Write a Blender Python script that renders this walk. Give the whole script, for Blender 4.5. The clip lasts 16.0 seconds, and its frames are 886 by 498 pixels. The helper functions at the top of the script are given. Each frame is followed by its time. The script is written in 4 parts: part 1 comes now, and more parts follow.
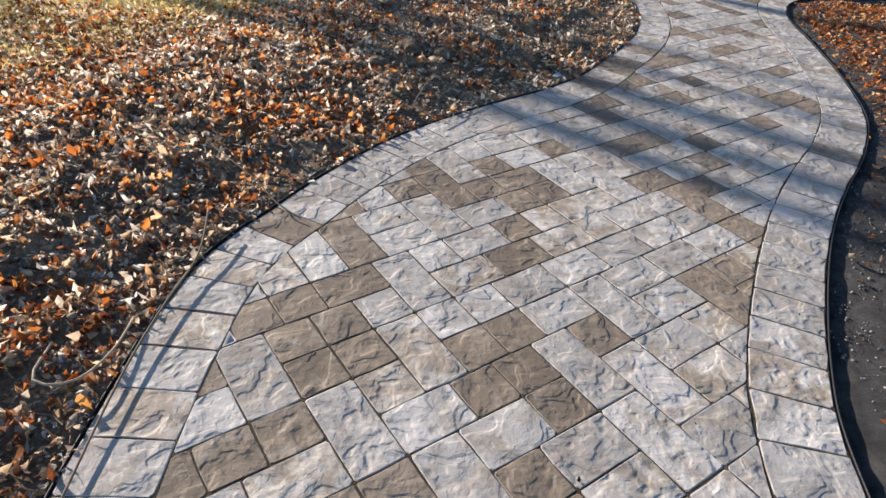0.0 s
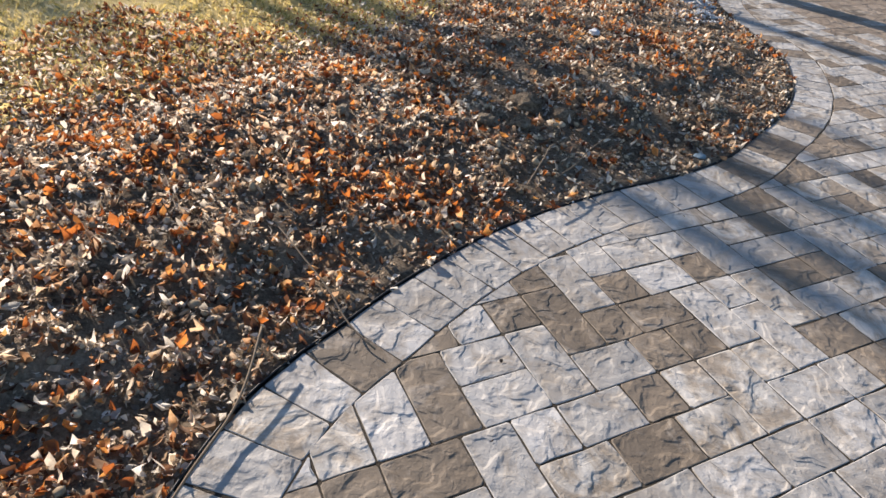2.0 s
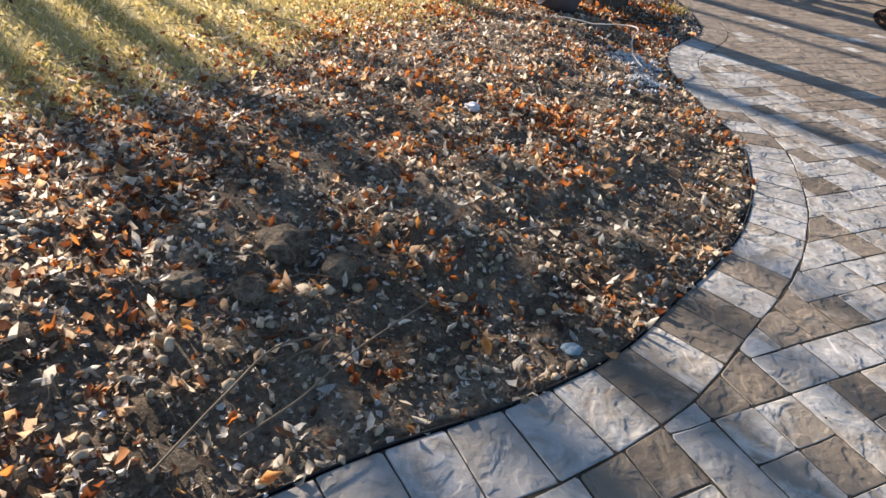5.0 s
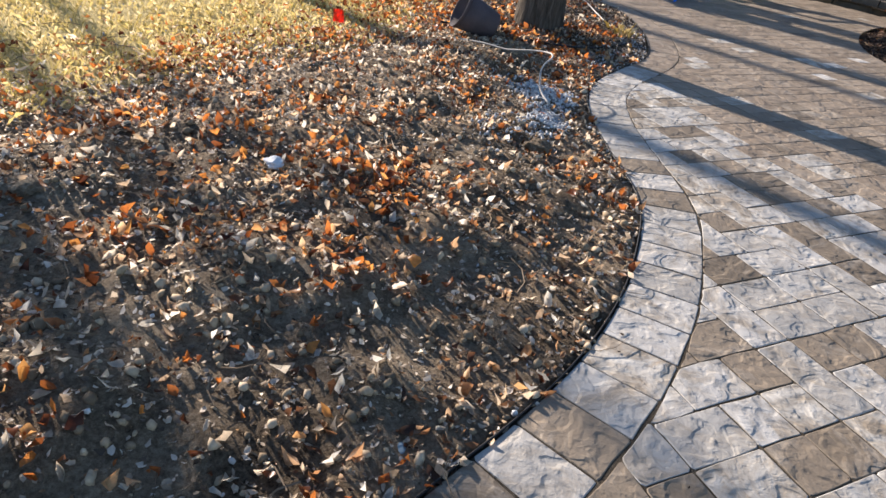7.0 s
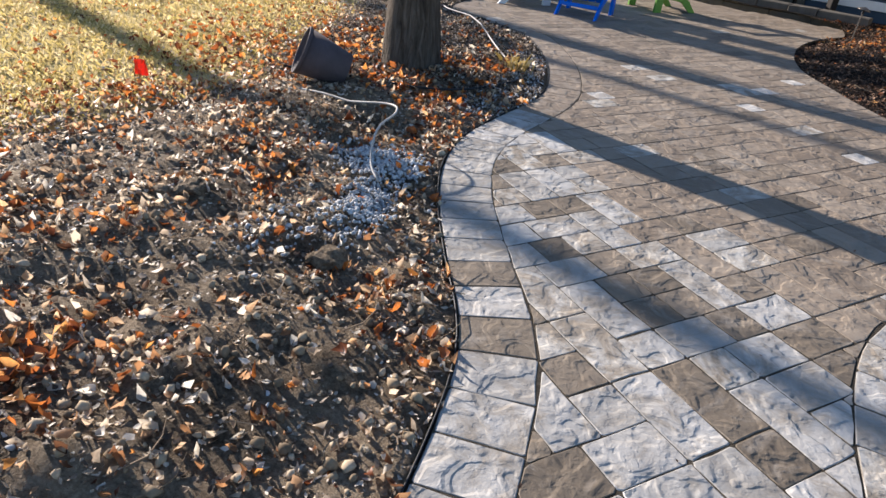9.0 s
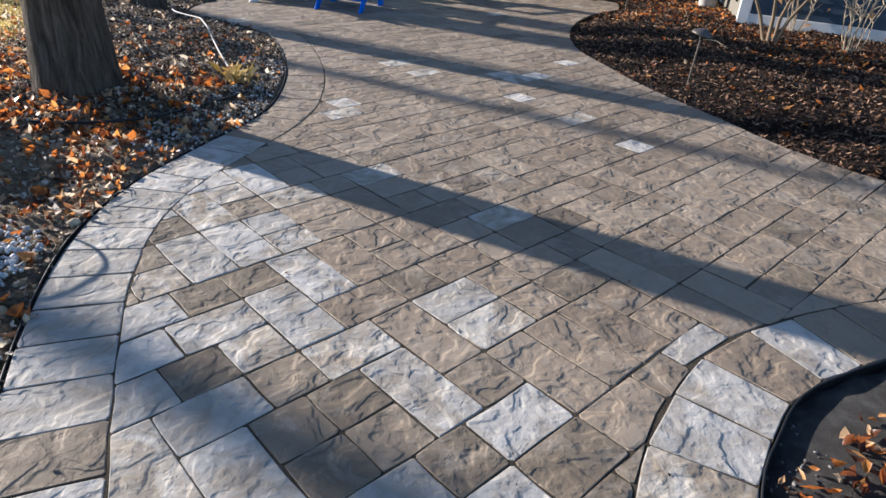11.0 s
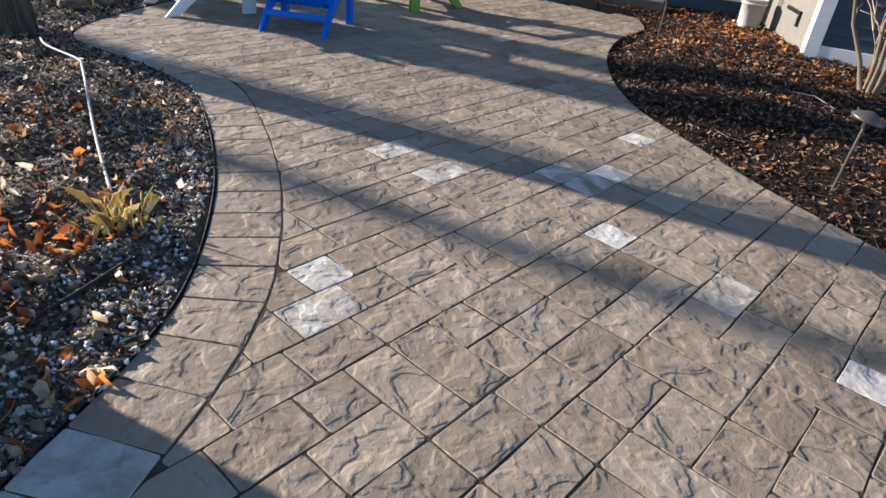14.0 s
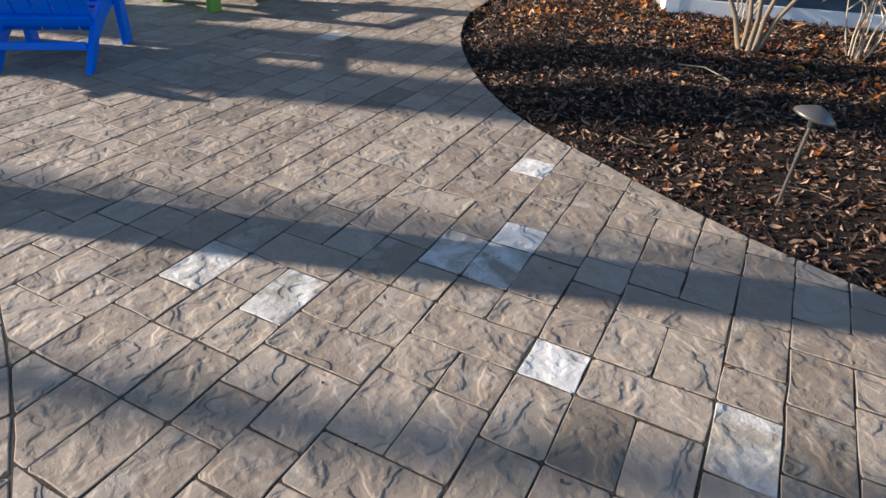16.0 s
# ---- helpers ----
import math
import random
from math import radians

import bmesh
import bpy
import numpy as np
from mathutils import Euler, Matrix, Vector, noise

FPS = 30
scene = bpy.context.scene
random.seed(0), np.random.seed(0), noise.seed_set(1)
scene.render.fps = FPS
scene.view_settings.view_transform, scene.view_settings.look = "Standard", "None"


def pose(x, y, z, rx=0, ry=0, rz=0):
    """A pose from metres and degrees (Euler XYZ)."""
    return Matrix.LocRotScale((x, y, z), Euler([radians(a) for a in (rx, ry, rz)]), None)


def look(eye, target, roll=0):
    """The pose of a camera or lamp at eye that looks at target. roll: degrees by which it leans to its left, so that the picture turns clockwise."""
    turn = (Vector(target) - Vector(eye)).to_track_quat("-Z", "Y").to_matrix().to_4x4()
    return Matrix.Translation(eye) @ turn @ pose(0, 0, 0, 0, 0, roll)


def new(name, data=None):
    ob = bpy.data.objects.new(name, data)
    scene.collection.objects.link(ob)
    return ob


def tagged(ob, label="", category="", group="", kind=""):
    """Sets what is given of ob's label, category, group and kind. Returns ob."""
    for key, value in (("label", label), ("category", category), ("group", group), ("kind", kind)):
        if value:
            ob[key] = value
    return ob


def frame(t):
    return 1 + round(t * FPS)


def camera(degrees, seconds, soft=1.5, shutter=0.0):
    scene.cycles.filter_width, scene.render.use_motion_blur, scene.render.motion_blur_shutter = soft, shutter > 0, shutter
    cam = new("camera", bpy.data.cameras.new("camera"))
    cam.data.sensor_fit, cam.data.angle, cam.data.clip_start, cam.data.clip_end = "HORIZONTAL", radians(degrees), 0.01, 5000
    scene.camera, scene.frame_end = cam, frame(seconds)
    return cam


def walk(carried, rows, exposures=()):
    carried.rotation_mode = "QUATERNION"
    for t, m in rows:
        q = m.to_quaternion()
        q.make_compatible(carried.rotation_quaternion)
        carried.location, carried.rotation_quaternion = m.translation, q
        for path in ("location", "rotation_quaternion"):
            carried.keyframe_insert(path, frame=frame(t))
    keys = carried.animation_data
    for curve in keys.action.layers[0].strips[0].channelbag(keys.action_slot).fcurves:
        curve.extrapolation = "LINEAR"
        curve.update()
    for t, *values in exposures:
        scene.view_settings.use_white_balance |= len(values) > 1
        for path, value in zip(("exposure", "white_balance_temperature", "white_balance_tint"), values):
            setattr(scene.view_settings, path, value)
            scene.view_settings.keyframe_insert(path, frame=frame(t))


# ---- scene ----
cam = camera(70.0, 16.0, soft=1.5)
PATH = [
    (0, (-0.683, -2.597, 1.729), (-0.729, -0.973, 0.562), 4.3),
    (0.5, (-1.068, -2.489, 1.65), (-1.261, -0.873, 0.487), 5.9),
    (1, (-1.172, -2.36, 1.7), (-1.38, -0.748, 0.534), 6.5),
    (1.5, (-1.081, -2.092, 1.706), (-1.303, -0.483, 0.54), 7.0),
    (2, (-0.988, -1.702, 1.744), (-1.24, -0.104, 0.568), 7.1),
    (2.5, (-0.973, -1.44, 1.73), (-1.233, 0.16, 0.558), 7.3),
    (3, (-0.984, -1.032, 1.794), (-1.228, 0.562, 0.612), 7.3),
    (5.3, (-0.172, 0.601, 1.494), (-0.423, 2.271, 0.422), 9.3),
    (5.5, (-0.114, 0.745, 1.497), (-0.366, 2.419, 0.431), 9.7),
    (6, (0.083, 1.08, 1.478), (-0.186, 2.754, 0.418), 8.9),
    (6.5, (0.352, 1.399, 1.475), (0.067, 3.073, 0.42), 8.7),
    (7, (0.537, 1.622, 1.467), (0.237, 3.298, 0.417), 8.2),
    (7.5, (0.659, 1.911, 1.482), (0.352, 3.587, 0.435), 7.4),
    (8, (0.8, 2.287, 1.499), (0.507, 3.966, 0.453), 7.2),
    (8.5, (0.991, 2.669, 1.488), (0.694, 4.354, 0.452), 5.8),
    (9, (1.155, 3.052, 1.487), (0.919, 4.766, 0.484), 6.2),
    (9.5, (1.35, 3.371, 1.44), (1.216, 5.112, 0.464), 5.8),
    (10, (1.529, 3.659, 1.326), (1.524, 5.42, 0.378), 6.0),
    (10.2, (1.591, 3.786, 1.31), (1.631, 5.547, 0.363), 5.6),
    (12.3, (2.134, 5.008, 1.386), (2.48, 6.689, 0.36), 3.4),
    (12.5, (2.094, 5.185, 1.391), (2.422, 6.877, 0.377), 3.1),
    (13, (1.866, 5.649, 1.389), (2.201, 7.344, 0.381), 4.1),
    (13.5, (1.717, 6.137, 1.368), (2.06, 7.823, 0.349), 5.4),
    (14, (1.622, 6.599, 1.378), (1.994, 8.28, 0.36), 6.7),
    (14.5, (1.537, 6.99, 1.403), (1.918, 8.679, 0.401), 6.8),
    (15, (1.529, 7.293, 1.435), (1.949, 8.996, 0.475), 6.2),
    (15.5, (1.686, 7.593, 1.421), (2.193, 9.247, 0.418), 4.6),
    (16, (1.943, 7.823, 1.39), (2.69, 9.328, 0.305), 3.1),
]
walk(cam, [(t, look(eye, target, roll)) for t, eye, target, roll in PATH],
     exposures=[(0.0, 1.0, 5750, 12), (3.0, 1.08, 5800, 12), (6.0, 1.2, 5850, 12), (10.0, 1.08, 5500, 11), (12.5, 1.03, 5450, 10), (14.5, 1.28, 5550, 10), (16.0, 1.32, 5500, 10)])

# ---- sky, sun and exposure ----
SUN_AZ = Vector((-0.836, 0.549, 0.0)).normalized()     # horizontal direction towards the low winter sun
SUN_EL = 19.5
world = bpy.data.worlds.new("sky")
scene.world = world
world.use_nodes = True
sky = world.node_tree.nodes.new("ShaderNodeTexSky")
sky.sky_type = "NISHITA"
sky.sun_disc = False
sky.sun_elevation = radians(SUN_EL)
sky.sun_rotation = math.atan2(SUN_AZ.x, SUN_AZ.y)
sky.air_density, sky.dust_density, sky.ozone_density = 1.0, 0.6, 1.5
world.node_tree.links.new(sky.outputs[0], world.node_tree.nodes["Background"].inputs[0])
world.node_tree.nodes["Background"].inputs[1].default_value = 0.08
sun_lamp = bpy.data.lights.new("sun", "SUN")
sun_lamp.energy, sun_lamp.angle, sun_lamp.color = 5.0, radians(0.8), (1.0, 0.83, 0.64)
sun = new("sun", sun_lamp)
sun_way = Vector((SUN_AZ.x * math.cos(radians(SUN_EL)), SUN_AZ.y * math.cos(radians(SUN_EL)), math.sin(radians(SUN_EL))))
sun.matrix_basis = look(sun_way * 60, (0, 0, 0))


# ---- materials ----
def nodes_of(name, rough=0.8, metal=0.0, spec=0.4):
    m = bpy.data.materials.new(name)
    m.use_nodes = True
    t = m.node_tree
    b = t.nodes["Principled BSDF"]
    b.inputs["Roughness"].default_value, b.inputs["Metallic"].default_value = rough, metal
    b.inputs["Specular IOR Level"].default_value = spec
    return m, t, b


def noise_tex(t, scale, detail=4.0, rough=0.6, distort=0.0, vec=None):
    n = t.nodes.new("ShaderNodeTexNoise")
    n.inputs["Scale"].default_value, n.inputs["Detail"].default_value = scale, detail
    n.inputs["Roughness"].default_value, n.inputs["Distortion"].default_value = rough, distort
    if vec is not None:
        t.links.new(vec, n.inputs["Vector"])
    return n.outputs["Fac"]


def ramp(t, fac, stops):
    r = t.nodes.new("ShaderNodeValToRGB")
    while len(r.color_ramp.elements) < len(stops):
        r.color_ramp.elements.new(0.5)
    for e, (p, c) in zip(r.color_ramp.elements, stops):
        e.position, e.color = p, (*c, 1.0)
    t.links.new(fac, r.inputs[0])
    return r.outputs[0]


def mixed(t, fac, a, b, mode="MIX"):
    n = t.nodes.new("ShaderNodeMix")
    n.data_type, n.blend_type = "RGBA", mode
    for s, v in ((n.inputs[0], fac), (n.inputs[6], a), (n.inputs[7], b)):
        if isinstance(v, bpy.types.NodeSocket):
            t.links.new(v, s)
        else:
            s.default_value = v if isinstance(v, (int, float)) else (*v, 1.0)
    return n.outputs[2]


def maths(t, op, a, b=0.0):
    n = t.nodes.new("ShaderNodeMath")
    n.operation = op
    for s, v in zip(n.inputs, (a, b)):
        if isinstance(v, bpy.types.NodeSocket):
            t.links.new(v, s)
        else:
            s.default_value = v
    return n.outputs[0]


def bumped(t, b, height, strength=0.5, dist=0.01):
    n = t.nodes.new("ShaderNodeBump")
    n.inputs["Strength"].default_value, n.inputs["Distance"].default_value = strength, dist
    t.links.new(height, n.inputs["Height"])
    t.links.new(n.outputs[0], b.inputs["Normal"])


def place_of(t):
    return t.nodes.new("ShaderNodeNewGeometry").outputs["Position"]


def shifted(t, vec):
    """Positions moved by a random amount for each object, so that no two pieces carry the same grain."""
    r = t.nodes.new("ShaderNodeObjectInfo").outputs["Random"]
    i = t.nodes.new("ShaderNodeNewGeometry").outputs["Random Per Island"]
    c = t.nodes.new("ShaderNodeCombineXYZ")
    t.links.new(maths(t, "MULTIPLY", r, 37.0), c.inputs[0])
    t.links.new(maths(t, "MULTIPLY", i, 53.0), c.inputs[2])
    a = t.nodes.new("ShaderNodeVectorMath")
    a.operation = "ADD"
    t.links.new(vec, a.inputs[0])
    t.links.new(c.outputs[0], a.inputs[1])
    return a.outputs[0], maths(t, "FRACT", maths(t, "ADD", r, i))


def paver_material(name, stops, patch, patch_amount):
    """Split-faced concrete paver: curling cleft ridges, flat worn fields, mottled colour, fine grit."""
    m, t, b = nodes_of(name, 0.78, 0.0, 0.35)
    vec, rnd = shifted(t, place_of(t))
    blot = noise_tex(t, 7.0, 5.0, 0.62, 0.8, vec)
    fine = noise_tex(t, 150.0, 3.0, 0.7, 0.0, vec)
    # layered cleft: ledges that follow wandering contours, over a slow roll
    slow = noise_tex(t, 6.5, 2.4, 0.5, 0.35, vec)
    quick = noise_tex(t, 15.0, 3.5, 0.55, 0.25, vec)
    ledge = ramp(t, slow, [(0.34, (0.0,) * 3), (0.43, (0.10,) * 3), (0.475, (0.50,) * 3), (0.55, (0.62,) * 3), (0.60, (0.92,) * 3), (0.70, (1.0,) * 3)])
    chip = ramp(t, quick, [(0.36, (0.0,) * 3), (0.46, (0.35,) * 3), (0.53, (0.5,) * 3), (0.58, (0.85,) * 3), (0.7, (1.0,) * 3)])
    base = ramp(t, maths(t, "ADD", maths(t, "MULTIPLY", rnd, 0.72), maths(t, "MULTIPLY", blot, 0.32)), stops)
    col = mixed(t, ramp(t, noise_tex(t, 5.0, 6.0, 0.68, 1.0, vec), [(0.48 - patch_amount, (0, 0, 0)), (0.68 - patch_amount, (1, 1, 1))]), base, patch)
    col = mixed(t, maths(t, "MULTIPLY", fine, 0.6), col, (0.5, 0.48, 0.45), "OVERLAY")
    col = mixed(t, 0.22, col, mixed(t, chip, (0.62, 0.55, 0.46), (1.08, 1.08, 1.08)), "MULTIPLY")
    t.links.new(col, b.inputs["Base Color"])
    h = maths(t, "ADD", maths(t, "MULTIPLY", ledge, 0.95), maths(t, "MULTIPLY", chip, 0.26))
    h = maths(t, "ADD", h, maths(t, "ADD", maths(t, "MULTIPLY", fine, 0.09), maths(t, "MULTIPLY", noise_tex(t, 34.0, 4.0, 0.6, 0.4, vec), 0.13)))
    bumped(t, b, h, 1.0, 0.0108)
    t.links.new(ramp(t, fine, [(0.3, (0.62,) * 3), (0.7, (0.9,) * 3)]), b.inputs["Roughness"])
    return m


M_LIGHT = paver_material("light_grey_paver", [(0.0, (0.29, 0.28, 0.262)), (0.5, (0.41, 0.397, 0.375)), (1.0, (0.54, 0.527, 0.505))], (0.28, 0.25, 0.21), 0.03)
M_BROWN = paver_material("brown_paver", [(0.0, (0.13, 0.105, 0.078)), (0.5, (0.19, 0.155, 0.115)), (1.0, (0.25, 0.205, 0.155))], (0.34, 0.30, 0.25), -0.05)
M_TAN = paver_material("tan_paver", [(0.0, (0.18, 0.143, 0.106)), (0.5, (0.255, 0.204, 0.152)), (1.0, (0.32, 0.265, 0.205))], (0.31, 0.27, 0.222), -0.03)
M_MIX = paver_material("mottled_paver", [(0.0, (0.24, 0.20, 0.15)), (1.0, (0.32, 0.28, 0.23))], (0.52, 0.50, 0.46), 0.06)
M_WHITE = paver_material("pale_new_paver", [(0.0, (0.46, 0.44, 0.41)), (1.0, (0.58, 0.56, 0.53))], (0.40, 0.36, 0.31), 0.0)


def earth_material(name, dark, mid, pale, scale=5.0, relief=0.05):
    m, t, b = nodes_of(name, 0.95, 0.0, 0.15)
    p = place_of(t)
    big = noise_tex(t, scale * 0.35, 4.0, 0.6, 0.5, p)
    small = noise_tex(t, scale * 9.0, 6.0, 0.75, 0.2, p)
    col = ramp(t, maths(t, "ADD", maths(t, "MULTIPLY", big, 0.5), maths(t, "MULTIPLY", small, 0.55)), [(0.36, dark), (0.52, mid), (0.72, pale)])
    t.links.new(col, b.inputs["Base Color"])
    bumped(t, b, maths(t, "ADD", small, noise_tex(t, scale * 30.0, 3.0, 0.7, 0.0, p)), 1.0, relief)
    return m


M_SOIL = earth_material("bare_soil", (0.03, 0.021, 0.014), (0.25, 0.19, 0.127), (0.60, 0.49, 0.35), 6.0, 0.026)
M_MULCH = earth_material("dark_bark_mulch", (0.010, 0.008, 0.006), (0.028, 0.020, 0.015), (0.07, 0.048, 0.034), 8.0)
M_JOINT = earth_material("joint_sand", (0.035, 0.028, 0.021), (0.085, 0.07, 0.052), (0.18, 0.152, 0.115), 20.0, 0.01)
M_GRAVEL = earth_material("fine_dark_gravel", (0.05, 0.047, 0.044), (0.11, 0.105, 0.10), (0.24, 0.23, 0.22), 30.0, 0.03)


def lawn_material():
    m, t, b = nodes_of("winter_lawn", 0.95, 0.0, 0.15)
    p = place_of(t)
    big = noise_tex(t, 0.8, 4.0, 0.6, 0.6, p)
    small = noise_tex(t, 38.0, 5.0, 0.75, 0.4, p)
    col = ramp(t, maths(t, "ADD", maths(t, "MULTIPLY", big, 0.55), maths(t, "MULTIPLY", small, 0.5)), [(0.3, (0.30, 0.235, 0.085)), (0.5, (0.62, 0.49, 0.20)), (0.75, (0.80, 0.66, 0.36))])
    t.links.new(col, b.inputs["Base Color"])
    bumped(t, b, small, 1.0, 0.04)
    return m


M_LAWN = lawn_material()


def flakes_material(name, stops, rough=0.75, spec=0.3, through_light=0.0):
    m, t, b = nodes_of(name, rough, 0.0, spec)
    i = t.nodes.new("ShaderNodeNewGeometry").outputs["Random Per Island"]
    col = ramp(t, i, stops)
    col = mixed(t, 0.5, col, ramp(t, noise_tex(t, 60.0, 3.0, 0.6, 0.0, place_of(t)), [(0.3, (0.45, 0.42, 0.4)), (0.7, (1.1, 1.1, 1.1))]), "MULTIPLY")
    t.links.new(col, b.inputs["Base Color"])
    if through_light:
        tr = t.nodes.new("ShaderNodeBsdfTranslucent")
        mx = t.nodes.new("ShaderNodeMixShader")
        mx.inputs[0].default_value = through_light
        t.links.new(col, tr.inputs[0])
        t.links.new(b.outputs[0], mx.inputs[1])
        t.links.new(tr.outputs[0], mx.inputs[2])
        t.links.new(mx.outputs[0], t.nodes["Material Output"].inputs[0])
    return m


M_LEAF = flakes_material("fallen_leaves", [(0.0, (0.07, 0.036, 0.022)), (0.14, (0.24, 0.11, 0.052)), (0.3, (0.52, 0.27, 0.12)), (0.5, (0.74, 0.55, 0.36)), (0.8, (0.86, 0.76, 0.60)), (1.0, (0.90, 0.85, 0.75))], 0.4, 0.5, 0.6)
M_BRIGHT_LEAF = flakes_material("orange_leaves", [(0.0, (0.09, 0.03, 0.014)), (0.3, (0.32, 0.10, 0.028)), (0.58, (0.66, 0.22, 0.045)), (0.8, (0.80, 0.38, 0.10)), (1.0, (0.86, 0.66, 0.42))], 0.38, 0.5, 0.55)
M_CHIP = flakes_material("bark_chips", [(0.0, (0.012, 0.008, 0.006)), (0.4, (0.045, 0.026, 0.017)), (0.72, (0.17, 0.088, 0.048)), (1.0, (0.38, 0.24, 0.15))], 0.7, 0.3)
M_DEBRIS = flakes_material("soil_crumbs", [(0.0, (0.07, 0.05, 0.034)), (0.35, (0.30, 0.225, 0.155)), (0.7, (0.62, 0.51, 0.385)), (1.0, (0.84, 0.76, 0.65))], 0.6, 0.45, 0.3)
M_GRASS = flakes_material("dry_grass_blades", [(0.0, (0.30, 0.25, 0.07)), (0.4, (0.62, 0.49, 0.17)), (0.8, (0.80, 0.64, 0.30)), (1.0, (0.86, 0.75, 0.48))], 0.5, 0.35, 0.6)
M_WOODCHIP = flakes_material("grey_wood_chips", [(0.0, (0.016, 0.012, 0.009)), (0.4, (0.062, 0.045, 0.034)), (0.7, (0.36, 0.285, 0.215)), (1.0, (0.80, 0.72, 0.62))], 0.7, 0.25, 0.15)
M_CLOD = flakes_material("dry_soil_clods", [(0.0, (0.14, 0.105, 0.07)), (0.6, (0.40, 0.31, 0.20)), (1.0, (0.62, 0.50, 0.35))], 0.95, 0.15)
M_GREYSTONE = flakes_material("dark_grey_gravel", [(0.0, (0.04, 0.039, 0.038)), (0.6, (0.12, 0.115, 0.11)), (1.0, (0.30, 0.29, 0.275))], 0.8, 0.3)
M_PEBBLE = flakes_material("white_pebbles", [(0.0, (0.30, 0.31, 0.32)), (0.6, (0.55, 0.56, 0.57)), (1.0, (0.78, 0.78, 0.77))], 0.7, 0.4)


def bark_material():
    m, t, b = nodes_of("tree_bark", 0.92, 0.0, 0.2)
    mp = t.nodes.new("ShaderNodeMapping")
    mp.inputs["Scale"].default_value = (1.0, 1.0, 0.16)
    t.links.new(place_of(t), mp.inputs[0])
    n = noise_tex(t, 26.0, 6.0, 0.65, 0.6, mp.outputs[0])
    col = ramp(t, n, [(0.3, (0.035, 0.027, 0.02)), (0.5, (0.10, 0.08, 0.06)), (0.72, (0.20, 0.165, 0.13))])
    t.links.new(col, b.inputs["Base Color"])
    bumped(t, b, n, 1.0, 0.05)
    return m


M_BARK = bark_material()


def painted(name, col, rough=0.5, spec=0.4, wear=0.12, scale=9.0, metal=0.0):
    m, t, b = nodes_of(name, rough, metal, spec)
    p = place_of(t)
    n = noise_tex(t, scale, 5.0, 0.65, 0.3, p)
    c = mixed(t, n, tuple(v * (1 - wear) for v in col), tuple(min(1.0, v * (1 + wear)) for v in col))
    t.links.new(c, b.inputs["Base Color"])
    t.links.new(ramp(t, noise_tex(t, scale * 6, 3.0, 0.6, 0.0, p), [(0.3, (max(0.0, rough - 0.12),) * 3), (0.7, (min(1.0, rough + 0.12),) * 3)]), b.inputs["Roughness"])
    bumped(t, b, noise_tex(t, scale * 14, 3.0, 0.6, 0.0, p), 0.25, 0.003)
    return m


M_BLUE = painted("blue_plastic_lumber", (0.006, 0.15, 0.74), 0.42)
M_TEAL = painted("teal_plastic_lumber", (0.01, 0.36, 0.46), 0.42)
M_GREEN = painted("lime_plastic_lumber", (0.16, 0.33, 0.05), 0.45)
M_CHAIRWHITE = painted("white_plastic_lumber", (0.78, 0.78, 0.78), 0.42)
M_SIDING = painted("slate_blue_siding", (0.035, 0.06, 0.095), 0.6)
M_TRIM = painted("white_trim_paint", (0.78, 0.78, 0.77), 0.5, 0.4, 0.06)
M_CREAM = painted("cream_panel_paint", (0.215, 0.20, 0.165), 0.7, 0.25, 0.3, 4.0)
M_BLACK = painted("black_plastic", (0.018, 0.018, 0.02), 0.5, 0.4, 0.3)
M_POT = painted("dusty_black_nursery_plastic", (0.085, 0.068, 0.072), 0.75, 0.3, 0.4)
M_EDGING = painted("black_edging_plastic", (0.012, 0.012, 0.014), 0.55, 0.35, 0.3)
M_LAMP = painted("weathered_bronze", (0.16, 0.14, 0.12), 0.42, 0.5, 0.3, 20.0, 0.7)
M_BUCKET = painted("dirty_white_bucket_plastic", (0.66, 0.63, 0.58), 0.5, 0.4, 0.15)
M_TUBE = painted("grey_drip_tube", (0.45, 0.42, 0.38), 0.6, 0.3, 0.25)
M_FLAG = painted("orange_marker_plastic", (0.75, 0.07, 0.02), 0.5)
M_STONE = painted("weathered_wall_stone", (0.12, 0.108, 0.092), 0.9, 0.2, 0.5, 6.0)
M_ROCK = painted("brown_field_stone", (0.17, 0.135, 0.11), 0.9, 0.2, 0.5, 7.0)
M_POST = painted("dark_stained_post", (0.03, 0.026, 0.023), 0.8, 0.2, 0.4)
M_DECK = painted("weathered_grey_timber", (0.12, 0.11, 0.095), 0.88, 0.2, 0.4, 12.0)
M_FENCE = painted("weathered_fence_board", (0.20, 0.16, 0.11), 0.9, 0.2, 0.35, 6.0)
M_TWIG = painted("dry_twig", (0.20, 0.15, 0.10), 0.85, 0.2, 0.4, 30.0)
M_CANE = painted("pale_dry_cane", (0.42, 0.34, 0.24), 0.85, 0.2, 0.3, 30.0)
M_BLUESTONE = painted("pale_blue_stone", (0.27, 0.34, 0.37), 0.8, 0.3, 0.25, 30.0)
M_WHITESTONE = painted("white_stone", (0.70, 0.70, 0.70), 0.8, 0.3, 0.15, 30.0)
M_LATCH = painted("dark_metal_latch", (0.03, 0.03, 0.032), 0.4, 0.5, 0.2, 20.0, 0.6)
M_GLASS_DARK = painted("dark_window_glass", (0.012, 0.014, 0.017), 0.06, 0.6, 0.1)
M_TUFT = flakes_material("yellow_grass_tuft", [(0.0, (0.46, 0.37, 0.12)), (0.5, (0.78, 0.62, 0.28)), (1.0, (0.88, 0.78, 0.52))], 0.6, 0.3, 0.5)


